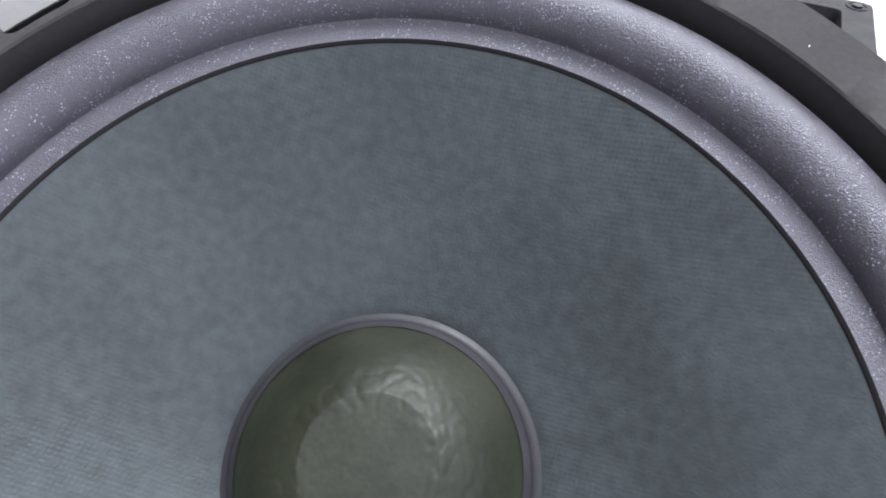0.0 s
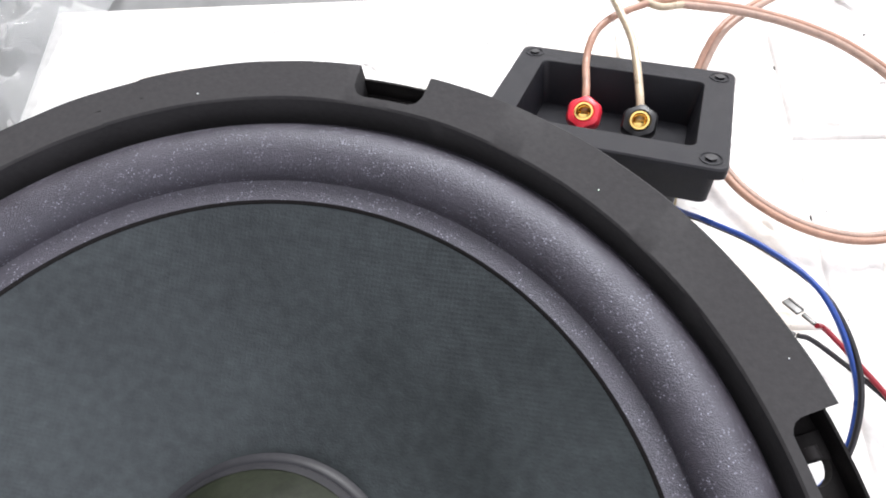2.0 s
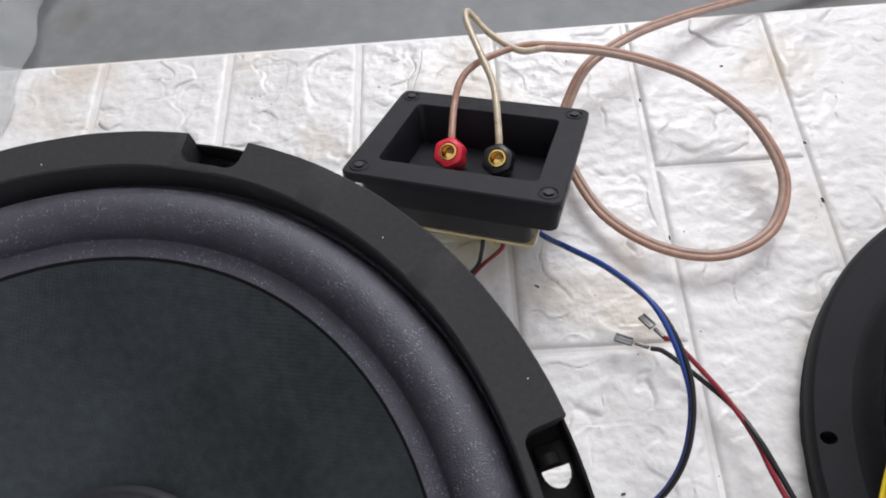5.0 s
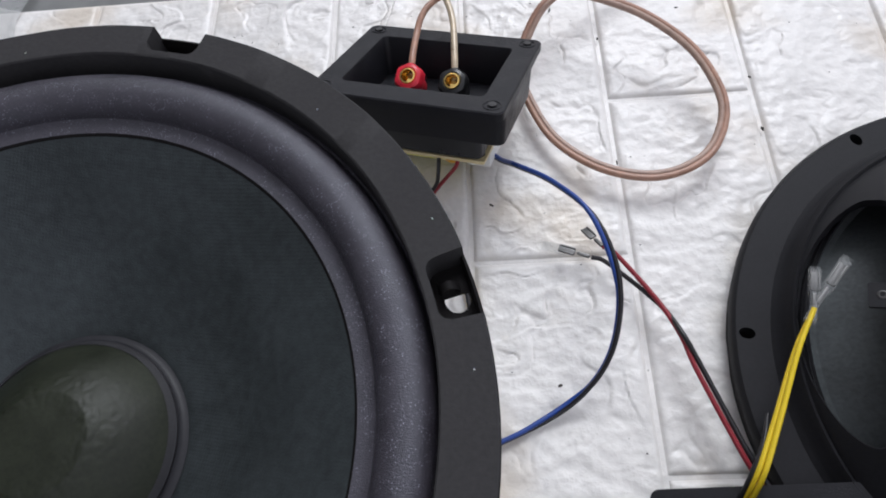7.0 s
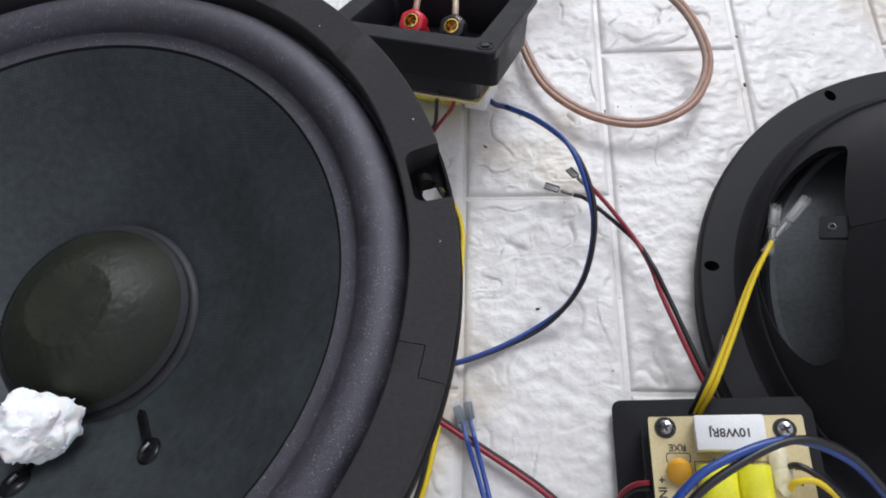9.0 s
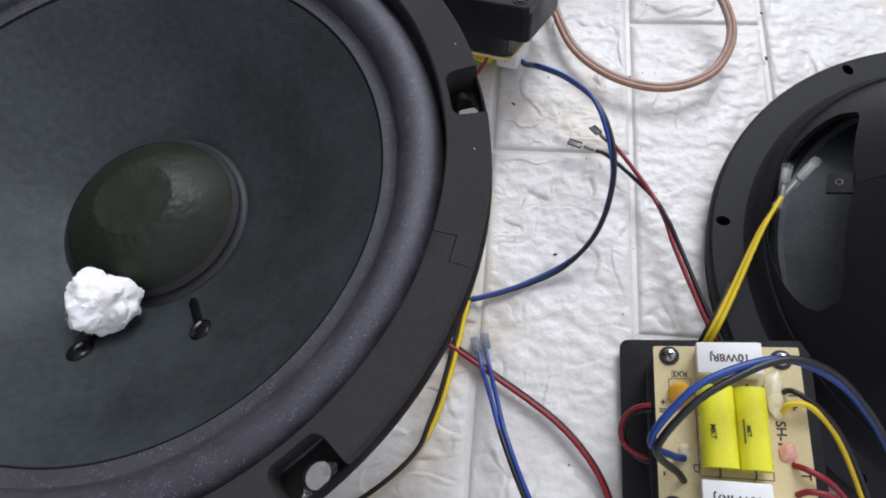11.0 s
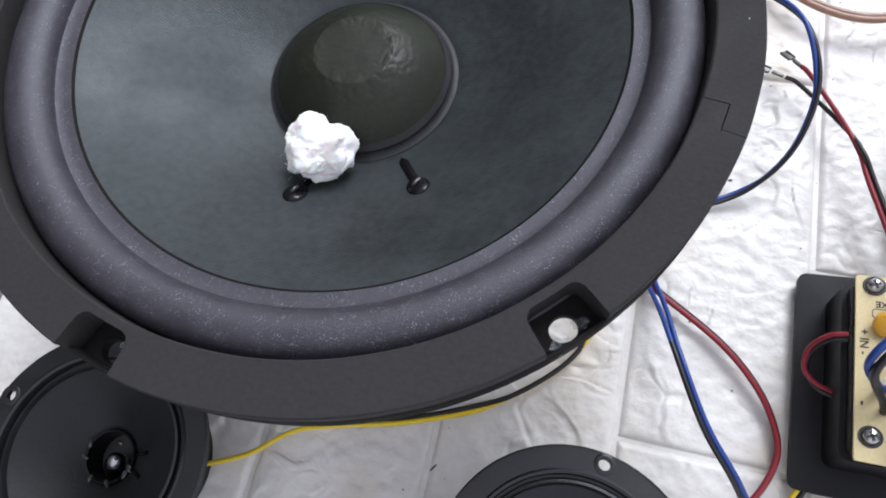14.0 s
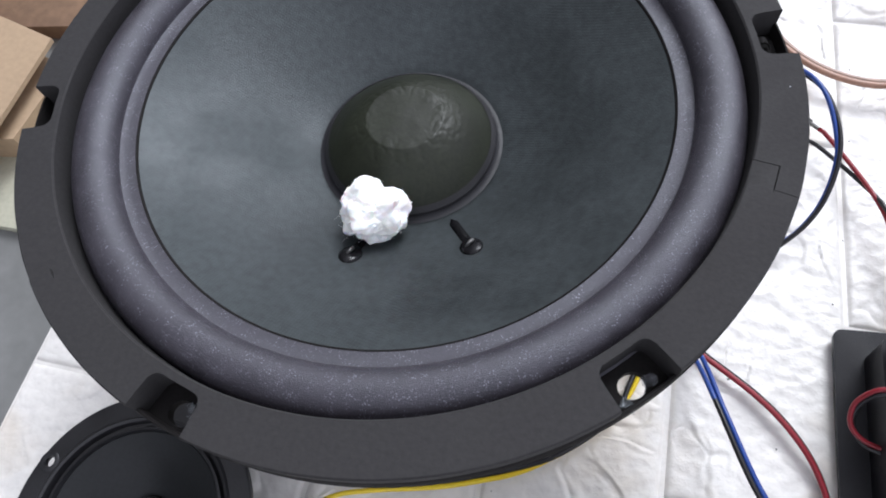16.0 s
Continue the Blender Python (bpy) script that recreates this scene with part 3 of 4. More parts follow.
# basket and magnet under the rim
bm = lathe([(0.1136, 0.1238), (0.1136, 0.112), (0.108, 0.100), (0.104, 0.098), (0.1065, 0.111), (0.1115, 0.1225)], 96, closed=True)
lathe([(0.070, 0.062), (0.070, 0.048), (0.030, 0.046), (0.030, 0.050), (0.066, 0.052), (0.067, 0.062)], 96, closed=True, bm=bm)
for k in range(6):
    a = radians(45 + 60 * k)
    c, s = math.cos(a), math.sin(a)
    loops = []
    for r, z, w in ((0.109, 0.108, 0.010), (0.095, 0.090, 0.008), (0.080, 0.072, 0.007), (0.068, 0.055, 0.008)):
        loops.append([(r2 * c - y * s, r2 * s + y * c, z2) for r2, y, z2 in ((r, -w, z), (r, w, z), (r - 0.003, w, z + 0.002), (r - 0.003, -w, z + 0.002))])
    loft(loops, bm=bm)
part("basket", bm, FRAME, woofer, "black steel basket")
part("magnet", lathe([(0.0, 0.012), (0.058, 0.012), (0.060, 0.014), (0.060, 0.034), (0.058, 0.036), (0.0, 0.036)], 96), FRAME_MATT, woofer, "dark ferrite magnet")
part("top_plate", lathe([(0.0, 0.0365), (0.055, 0.0365), (0.055, 0.0460), (0.0, 0.0460)], 64), STEEL, woofer)
part("back_plate", lathe([(0.0, 0.0), (0.053, 0.0), (0.054, 0.001), (0.054, 0.0115), (0.0, 0.0115)], 64), STEEL, woofer)

# ---- cotton on the cone ----
bm = bmesh.new()
bmesh.ops.create_icosphere(bm, subdivisions=6, radius=1.0)
for v in bm.verts:
    d = v.co.normalized()
    lump = 0.84 + 0.24 * noise.noise(d * 1.5 + Vector((3, 1, 5))) + 0.13 * noise.noise(d * 2.8 + Vector((8, 2, 1))) + 0.040 * noise.noise(d * 6) + 0.018 * noise.noise(d * 13) + 0.010 * abs(noise.noise(d * 27)) + 0.006 * noise.noise(d * 55)
    fray = max(0.0, noise.noise(d * 12 + Vector((1, 9, 4))) - 0.45) * 0.22
    v.co = Vector((d.x * 0.0136, d.y * 0.0130, d.z * 0.0104)) * (lump + fray)
    if v.co.z < -0.0055:
        v.co.z = -0.0055 + (v.co.z + 0.0055) * 0.2
cotton = tagged(obj("cotton_wad", bm, COTTON), "fluffy torn wad of white cotton on the cone", "cotton wad")
cotton.matrix_basis = pose(-0.0024, -0.0388, 0.1060, 22, 0, 12)


rng = random.Random(5)
fibres = bmesh.new()
for k in range(40):
    d = Vector((rng.uniform(-1, 1), rng.uniform(-1, 1), rng.uniform(-0.3, 1))).normalized()
    base = Vector((d.x * 0.0142, d.y * 0.0130, d.z * 0.0112)) * 0.80
    bend = Vector((rng.uniform(-1, 1), rng.uniform(-1, 1), rng.uniform(-1, 1)))
    ln = rng.uniform(0.0010, 0.0020)
    tube([base, base + d * ln * 0.6 + bend * 0.0006, base + d * ln + bend * 0.0018], 0.000025, 4, 3, bm=fibres)
tagged(obj("loose_fibres", fibres, COTTON, cotton), "", kind="stuff")


# ---- terminal boxes with crossover boards ----
def circuit_board(parent, z, components=True):
    """Tan crossover board with its parts; z is the height of its upper face over the plate."""
    board = part("circuit_board", prism(rounded(0.053, 0.070, 0.0008, 2), z - 0.0016, z), PCB, parent, "tan printed crossover board")
    board.location = (0.002, -0.0005, 0)
    for x, y in ((-0.0205, 0.0310), (0.0200, 0.0300), (-0.0215, -0.0260), (0.0200, -0.0290)):
        s = part("screw", lathe([(0.0036, z + 0.0001), (0.0036, z + 0.0006), (0.0030, z + 0.0018), (0.0015, z + 0.0024), (0.0, z + 0.0025)], 24), STEEL, board, "cross-head steel screw")
        s.matrix_basis = pose(x, y, 0) @ Matrix.Diagonal((0.82, 0.82, 1, 1))
        part("washer", lathe([(0.0030, z + 0.0001), (0.0030, z + 0.0005), (0.0038, z + 0.0005), (0.0039, z + 0.0001)], 24, closed=True), FRAME, board).location = (x, y, 0)
        for r in (20, 110):
            b = block(0.0034, 0.0009, 0.0007, at=(0, 0, z + 0.0023))
            slot = part("slot", b, INK, board)
            slot.location, slot.rotation_euler = (x, y, 0.0001), (0, 0, radians(r))
        part("standoff", lathe([(0.0028, z - 0.0017), (0.0028, z - 0.0095)], 16), FRAME, board).location = (x, y, 0)
    for yy, txt in ((0.0277, "10W8RJ"), (-0.0224, "10W4R7J")):
        xr = 0.0006 if yy > 0 else -0.0006
        r = part("cement_resistor", block(0.0228, 0.0120, 0.0115, 0.0007, (0, 0, 0)), CERAMIC, board, "white cement resistor")
        r.location = (xr, yy, z + 0.0062)
        lettering("resistor_print", txt, 0.0041, pose(xr, yy, z + 0.01202, 0, 0, 180), INK, board)
    for xc, rr in ((-0.0050, 0.0064), (0.0069, 0.0055)):
        hz = rr * 1.0
        pr = [(-0.0143, 0.90), (-0.0146, 0.94), (-0.0146, 0.985), (-0.0140, 1.0), (0.0140, 1.0), (0.0146, 0.985), (0.0146, 0.94), (0.0143, 0.90)]
        loops = [[(xc + rr * k * math.copysign(abs(math.cos(t)) ** 0.8, math.cos(t)), y0 + 0.0025, z + 0.0006 + hz + hz * k * math.copysign(abs(math.sin(t)) ** 0.8, math.sin(t))) for t in [2 * math.pi * i / 28 for i in range(28)]] for y0, k in pr]
        part("film_capacitor", loft(loops), CAPACITOR, board, "shiny yellow film capacitor")
        for e in (-1, 1):
            part("lead_wire", tube([(xc, 0.0025 + e * 0.0142, z + hz), (xc, 0.0025 + e * 0.0165, z + hz * 0.8), (xc, 0.0025 + e * 0.0170, z)], 0.0004, 6, 4), TIN, board)
    lettering("capacitor_print", "MKT", 0.0026, pose(-0.0070, 0.0000, z + 0.01345, 14, 0, -90), INK, board)
    lettering("capacitor_print", "MKT", 0.0020, pose(0.0050, 0.0010, z + 0.01165, 14, 0, -90), INK, board)
    bars = block(0.0005, 0.0085, 0.0002, at=(0.0036, 0.001, z + 0.01125))
    part("printed_bar", bars, INK, board)
    part("thermal_fuse", loft([[(0.0036 * k * math.cos(t), h, z + 0.0044 + 0.0040 * k * math.sin(t)) for t in [2 * math.pi * i / 20 for i in range(20)]] for h, k in ((-0.0016, 0.6), (-0.0012, 0.9), (0, 1.0), (0.0012, 0.9), (0.0016, 0.6))]),
         AMBER, board, "amber resettable fuse").matrix_basis = pose(-0.0172, 0.0152, z + 0.0030, -55, 0, 0) @ Matrix.Diagonal((1.3, 1.3, 1.25, 1)) @ pose(0, 0, -z - 0.0044)
    for txt, sz, x, y, rot in (("SH-10", 0.0047, 0.0172, 0.0010, -90), ("+ IN -", 0.0040, -0.0238, 0.0085, -90), ("RXE", 0.0034, -0.0170, 0.0238, 180), ("+", 0.0050, 0.0225, 0.0120, 0), ("C1", 0.0030, -0.0128, -0.0120, -90), ("-", 0.0050, -0.0238, -0.0145, -90), ("T", 0.0045, 0.0235, -0.0120, -90), ("1", 0.0042, 0.0222, 0.0165, -90)):
        lettering("board_print", txt, sz, pose(x, y, z + 0.00006, 0, 0, rot), INK, board)
    # printed outlines
    for w, h, x, y in ((0.0086, 0.0038, -0.0170, 0.0200), (0.0252, 0.0335, 0.0008, 0.0022)):
        bm = bmesh.new()
        o, i = rounded(w, h, min(w, h) * 0.3 if w < 0.01 else 0.0003, 3), rounded(w - 0.0006, h - 0.0006, min(w, h) * 0.26 if w < 0.01 else 0.0002, 3)
        vo, vi = [bm.verts.new((px + x, py + y, z + 0.00008)) for px, py in o], [bm.verts.new((px + x, py + y, z + 0.00008)) for px, py in i]
        for k in range(len(o)):
            j = (k + 1) % len(o)
            bm.faces.new((vo[k], vo[j], vi[j], vi[k]))
        part("printed_outline", bm, INK, board)
    bm = bmesh.new()
    bmesh.ops.create_icosphere(bm, subdivisions=3, radius=0.0042)
    for v in bm.verts:
        v.co = Vector((v.co.x * 0.85, v.co.y * 1.9, v.co.z * 0.55)) * (1 + 0.5 * noise.noise(v.co * 260))
    if components:
        # pinkish glue by the red wires, clear glue by the blue ones
        for gx, gy, gs, gm, lab in ((0.0190, -0.0045, 0.0030, PINK, "pinkish glue smear"), (-0.0165, -0.0060, 0.0024, HOTGLUE, "clear hot glue drop")):
            gb = bmesh.new()
            bmesh.ops.create_icosphere(gb, subdivisions=3, radius=gs)
            for v in gb.verts:
                v.co = Vector((v.co.x, v.co.y * 1.1, v.co.z * 0.35)) * (1 + 0.4 * noise.noise(v.co * 420))
            part("glue_drop", gb, gm, board, lab).location = (gx, gy, z + 0.0003)
        h = part("hot_glue", bm, HOTGLUE, board, "clear hot glue blob")
        h.location = (0.0165, 0.0160, z + 0.0015)
    else:
        bm.free()
    return board


def terminal_box(m, body_z, board_z, body_y, label):
    """Terminal cup: front plate with a recess, two binding posts; the board sits on its back. +z points to the back."""
    t = thing("terminal_box", label, "terminal box", m, "terminal boxes")
    out, hole, floor_ = rounded(0.0790, 0.0935, 0.004, 5), rounded(0.0520, 0.0690, 0.003, 5), rounded(0.0480, 0.0650, 0.003, 5)
    back0, back1 = rounded(0.0565, body_y, 0.004, 5), rounded(0.0545, body_y - 0.0015, 0.004, 5)
    small = rounded(0.0778, 0.0923, 0.0036, 5)
    z = lambda lp, h: [(x, y, h) for x, y in lp]
    bm = loft([z(floor_, body_z - 0.0035), z(hole, 0.0006), z(rounded(0.0528, 0.0698, 0.003, 5), 0.0), z(small, 0.0), z(out, 0.0006), z(out, 0.0042), z(back0, 0.0046), z(back1, body_z)], True, True)
    body = part("housing", bm, BLACK, t, "textured black plastic housing")
    for x in (-0.0328, 0.0328):
        for y in (-0.0404, 0.0404):
            part("screw_recess", lathe([(0.0042, 0.0001), (0.0042, -0.0003), (0.0037, -0.0004), (0.0033, -0.0001), (0.0033, 0.0001)], 24), BLACK, body).location = (x, y, 0)
            part("screw_bore", lathe([(0.0022, -0.0002), (0.0022, -0.0008), (0.0010, -0.0009), (0.0, -0.0009)], 6), BLACK_CAP, body).location = (x, y, 0)
    for y, mat, lab in ((-0.0097, RED_CAP, "red binding post with a gold socket"), (0.0129, BLACK_CAP, "black binding post with a gold socket")):
        bm = bmesh.new()
        loops = []
        for r, h in ((0.0052, body_z - 0.004), (0.0052, 0.0115), (0.0066, 0.0105), (0.0072, 0.0090), (0.0072, 0.0050), (0.0064, 0.0032), (0.0046, 0.0026), (0.0039, 0.0031)):
            loops.append([(r * (1 + (0.05 * math.cos(6 * a) if r > 0.006 else 0)) * math.cos(a), r * (1 + (0.05 * math.cos(6 * a) if r > 0.006 else 0)) * math.sin(a), h) for a in [2 * math.pi * k / 36 for k in range(36)]])
        post = part("binding_post", loft(loops, True, False), mat, t, lab)
        post.matrix_basis = pose(-0.0072, y, 0.0030, 0, 44, 0)
        sock = part("socket", lathe([(0.0040, 0.0033), (0.0038, 0.0023), (0.0031, 0.0022), (0.0027, 0.0034), (0.0025, 0.0095), (0.0, 0.0105)], 32), GOLD, post)
    part("inner_housing", prism(rounded(0.0500, 0.0660, 0.003, 4), body_z - 0.0002, board_z - 0.0030), BLACK_CAP, t)
    circuit_board(t, board_z, body_z > 0.025)
    return t


a = Vector((0.310, 0.858, -0.406)).normalized()
b = Vector((0.952, -0.290, 0.094)).normalized()
b = (b - a * b.dot(a)).normalized()
n_ = a.cross(b)
M1 = Matrix(((a.x, b.x, n_.x, 0.1072), (a.y, b.y, n_.y, 0.1802), (a.z, b.z, n_.z, 0.0484), (0, 0, 0, 1)))
box_1 = terminal_box(M1, 0.0232, 0.0365, 0.0900, "black plastic terminal box leaning face up beside the woofer")
TILT2 = 13.0
M2 = pose(0.2300, -0.0580, 0.0115, 0, -TILT2, 0)
box_2 = terminal_box(M2, 0.0290, 0.0388, 0.0715, "black terminal box lying face down with its crossover board on top")


# ---- cables ----
def cable(name, label, points, wires, r, step=8, twist=0.0):
    c = thing(name, label, "cable")
    for off, mat, nm in wires:
        part(nm, tube(beside(points, off, step, twist), r, 10, raw=True), mat, c)
    return c


def spade(parent, p, d, stretch=0.95, sleeve=None):
    """Crimped push-on connector at the end of a wire, pointing along d."""
    d = Vector(d).normalized()
    rot = d.to_track_quat("X", "Z").to_matrix().to_4x4()
    m = Matrix.Translation(p) @ rot @ Matrix.Diagonal((stretch, 0.62, 0.70, 1))
    bm = block(0.0065, 0.0026, 0.0022, 0.0005, (0.004, 0, 0))
    block(0.0085, 0.0056, 0.0016, 0.0005, (0.0125, 0, 0), bm=bm)
    block(0.0080, 0.0014, 0.0022, 0.0004, (0.0125, 0.0024, 0.0004), bm=bm)
    block(0.0080, 0.0014, 0.0022, 0.0004, (0.0125, -0.0024, 0.0004), bm=bm)
    s = part("spade_connector", bm, TIN, parent, "tinned crimp spade connector")
    s.matrix_basis = m
    if sleeve:
        loops = [[(x, w * math.cos(t), h * math.sin(t)) for t in [2 * math.pi * k / 18 for k in range(18)]] for x, w, h in ((-0.006, 0.0021, 0.0021), (0.004, 0.0024, 0.0022), (0.008, 0.0042, 0.0024), (0.019, 0.0042, 0.0024))]
        part("connector_sleeve", loft(loops, False, False), sleeve, s, "clear soft connector sleeve")
    return s


loop_pts = [(0.1330, 0.2372, 0.041), (0.1461, 0.2402, 0.038), (0.1753, 0.2400, 0.032), (0.2010, 0.2335, 0.028), (0.2240, 0.2220, 0.024), (0.2445, 0.2005, 0.020), (0.2540, 0.1720, 0.016), (0.2475, 0.1495, 0.013), (0.2330, 0.1368, 0.012), (0.2124, 0.1328, 0.011),
            (0.1885, 0.1408, 0.010), (0.1680, 0.1595, 0.0095), (0.1565, 0.1870, 0.009), (0.1530, 0.2050, 0.012), (0.1580, 0.2206, 0.018), (0.1700, 0.2392, 0.023), (0.1930, 0.2558, 0.023), (0.2171, 0.2699, 0.018), (0.2500, 0.2860, 0.010), (0.2900, 0.3000, 0.004), (0.36, 0.316, -0.002)]
red_p = M1 @ Vector((-0.0010, -0.0097, 0.0075))
blk_p = M1 @ Vector((-0.0010, 0.0129, 0.0075))
sc = thing("speaker_cable", "clear-jacketed copper and tinned twin speaker cable in a loop", "cable")
pc = [red_p, red_p + Vector((0.0012, 0.012, 0.002)), (0.1001, 0.2066, 0.040), (0.1027, 0.2161, 0.042), (0.1076, 0.2238, 0.043), (0.1167, 0.2306, 0.043)]
ps = [blk_p, blk_p + Vector((0.0005, 0.012, 0.003)), (0.1189, 0.2086, 0.048), (0.1139, 0.2271, 0.050), (0.1085, 0.2480, 0.050), (0.1088, 0.2560, 0.049), (0.1122, 0.2540, 0.047), (0.1198, 0.2450, 0.044)]
part("copper_wire", tube(pc + [Vector(p) for p in beside(loop_pts, -0.0011, 1)], 0.0017, 10, 8), COPPER, sc, "copper strands in clear jacket")
part("tinned_wire", tube(ps + [Vector(p) for p in beside(loop_pts, 0.0013, 1)][:2], 0.0017, 10, 8), SILVER, sc, "tinned strands in clear jacket")
part("paired_wire", tube([Vector(p) for p in beside(loop_pts, 0.0013, 1)][1:], 0.0017, 10, 8), PAIRED, sc, "dull strands in clear jacket")

rb = thing("red_black_cable", "thin red and black twin cable with two spade connectors", "cable")
part("red_wire", tube([(0.1840, 0.0935, 0.0163), (0.1894, 0.0916, 0.0132), (0.2050, 0.0686, 0.0120), (0.2122, 0.0515, 0.0135), (0.2160, 0.0354, 0.0145), (0.2261, 0.0041, 0.0152), (0.2329, -0.0132, 0.0149)], 0.00112, 10, 8), RED, rb)
part("black_wire", tube([(0.1792, 0.0915, 0.0096), (0.1867, 0.0881, 0.0089), (0.2064, 0.0665, 0.0103), (0.2127, 0.0508, 0.0156), (0.2182, 0.0360, 0.0150), (0.2284, 0.0047, 0.0152), (0.2352, -0.0126, 0.0149)], 0.00112, 10, 8), DARK, rb)
spade(rb, (0.1840, 0.0935, 0.0163), (-0.42, 0.81, -0.42))
spade(rb, (0.1792, 0.0915, 0.0096), (-0.90, 0.41, -0.12))
sl = part("loose_sleeve", tube([(0.1680, 0.0965, 0.0068), (0.1640, 0.0985, 0.0060), (0.1575, 0.1012, 0.0045)], 0.0024, 14, 4), SLEEVE, rb, "clear connector sleeve slid off")
bt = thing("blue_twin_cable", "blue and black twin cable with clear-sleeved connectors", "cable")
p2 = [(0.1280, -0.0286, 0.0063), (0.1328, -0.0442, 0.0174), (0.1393, -0.0645, 0.0254), (0.1517, -0.0905, 0.0266), (0.1656, -0.1072, 0.0216), (0.1755, -0.1179, 0.0117), (0.1880, -0.1350, 0.0045), (0.2000, -0.1600, 0.0040)]
mid = beside(p2, 0.0, 8)
spread = lambda k: 0.0009 + 0.0009 * max(0.0, 1 - k / 15)
sides = [[p + sg * spread(k) * (Vector((0.92, 0.40, 0)) if sg > 0 else Vector((0.92, 0.40, 0.25))) for k, p in enumerate(mid)] for sg in (1, -1)]
sides = [[w[0] + 0.008 * Vector((-0.25, 0.96, -0.08))] + w for w in sides]
part("blue_wire", tube(sides[0], 0.0011, 10, raw=True), BLUE, bt)
part("blue_wire", tube(sides[1][:16], 0.0011, 10, raw=True), BLUE, bt)
part("black_wire", tube(sides[1][15:], 0.0011, 10, raw=True), DARK, bt)
spade(bt, tuple(sides[0][1]), (-0.20, 0.97, -0.06), sleeve=BLUE_SLEEVE)
spade(bt, tuple(sides[1][1]), (-0.30, 0.95, -0.10), sleeve=BLUE_SLEEVE)
rt = thing("red_twin_cable", "dark red and black twin cable in a wide bend", "cable")
p4 = [(0.09, -0.010, 0.004), (0.1081, -0.0175, 0.004), (0.1311, -0.0315, 0.005), (0.1600, -0.0500, 0.006), (0.1762, -0.0660, 0.006), (0.1850, -0.0815, 0.005), (0.1868, -0.0950, 0.004), (0.1790, -0.1120, 0.004), (0.1680, -0.1210, 0.004), (0.1540, -0.1250, 0.004), (0.135, -0.1280, 0.005)]
part("red_wire", tube(beside(p4, 0.0006, 8, 0.25), 0.00125, 10, raw=True), RED, rt)
part("black_wire", tube(beside(p4, -0.0011, 8, 0.25), 0.0009, 10, raw=True), DARK, rt)


def twisted(name, label, run, at, turns, mat, nm, off, r=0.00115, stop=99.0):
    """A coloured and a black wire side by side along the run, rolling about each other by half turns."""
    c = thing(name, label, "cable")
    for sign, m_, w_ in ((-1, mat, nm), (1, DARK, "black_wire")):
        pts = []
        for i, p in enumerate(run):
            if sign > 0 and i / 8 > stop:
                break
            d = (run[min(i + 1, len(run) - 1)] - run[max(i - 1, 0)]).normalized()
            side = d.cross(Vector((0, 0, 1))).normalized()
            turn = math.pi * float(np.interp(i / 8, at, turns))
            pts.append(p + off * sign * (math.cos(turn) * side + Vector((0, 0, math.sin(turn)))))
        part(w_, tube(pts, r, 10, raw=True), m_, c)
    return c


run = spline([(0.110, 0.100, 0.006), (0.1205, 0.080, 0.005), (0.1215, 0.0560, 0.004), (0.1190, 0.0250, 0.004), (0.1155, -0.0010, 0.004), (0.1110, -0.0300, 0.004), (0.1055, -0.0540, 0.004), (0.0960, -0.0740, 0.004), (0.0700, -0.0965, 0.004), (0.0346, -0.1125, 0.004), (0.0, -0.1222, 0.004), (-0.0180, -0.1290, 0.004), (-0.0352, -0.1430, 0.004), (-0.0560, -0.1530, 0.004)], 8)
twisted("yellow_cable", "yellow and black twin cable running under the woofer", run, (0, 5.9, 6.6, 7.9, 8.6, 14), (0, 0, 0.52, 0.52, -0.12, -0.25), YELLOW, "yellow_wire", 0.0011, stop=9.7)
twisted("blue_cable", "thin blue and black twin cable arching over the foam", spline([(0.130, 0.160, 0.008), (0.1389, 0.1493, 0.0090), (0.1462, 0.1372, 0.0215), (0.1618, 0.1193, 0.0338), (0.1763, 0.0974, 0.0407), (0.1842, 0.0712, 0.0351), (0.1827, 0.0500, 0.0251), (0.1754, 0.0350, 0.0138), (0.1610, 0.0235, 0.0045), (0.1362, 0.0111, 0.0035), (0.1114, 0.0036, 0.0035), (0.0800, 0.0000, 0.0040)], 8), (0, 3.6, 5.2, 7.4, 8.8, 12), (1.5, 1.45, 0.62, 0.62, 1.45, 1.5), BLUE, "blue_wire", 0.0008, 0.0011)
yc = thing("yellow_lead", "yellow twin lead with clear-sleeved connectors", "cable")
p3 = [(0.2240, -0.0190, 0.012), (0.2290, -0.0080, 0.024), (0.2380, 0.0110, 0.028), (0.2500, 0.0370, 0.032), (0.2600, 0.0535, 0.034)]
for off, mat, nm in ((0.0011, YELLOW, "yellow_wire"), (-0.0011, YELLOW, "yellow_wire")):
    part(nm, tube(beside(p3, off, 8, 0.3), 0.00105, 10, raw=True), mat, yc)
part("black_wire", tube([(0.2215, -0.0190, 0.012), (0.2262, -0.0080, 0.022), (0.2330, 0.0040, 0.024), (0.2385, 0.0150, 0.020)], 0.001, 10, 8), DARK, yc)
spade(yc, (0.2600, 0.0535, 0.034), (0.25, 0.95, 0.05), sleeve=SLEEVE)
spade(yc, (0.2612, 0.0550, 0.034), (0.66, 0.75, 0.05), 1.35, SLEEVE)
U = lambda x, y, z: M2 @ Vector((x, y, z))
bj = thing("board_jumper_blue", "blue and black wires arching over the crossover board", "cable")
arc = [(0.1900, -0.0660, 0.0700), (0.1965, -0.0550, 0.0780), (0.2085, -0.0447, 0.0810), (0.2310, -0.0350, 0.0810), (0.2490, -0.0380, 0.0765), (0.2640, -0.0485, 0.0670), (0.2800, -0.0650, 0.0520), (0.2950, -0.0800, 0.0400)]
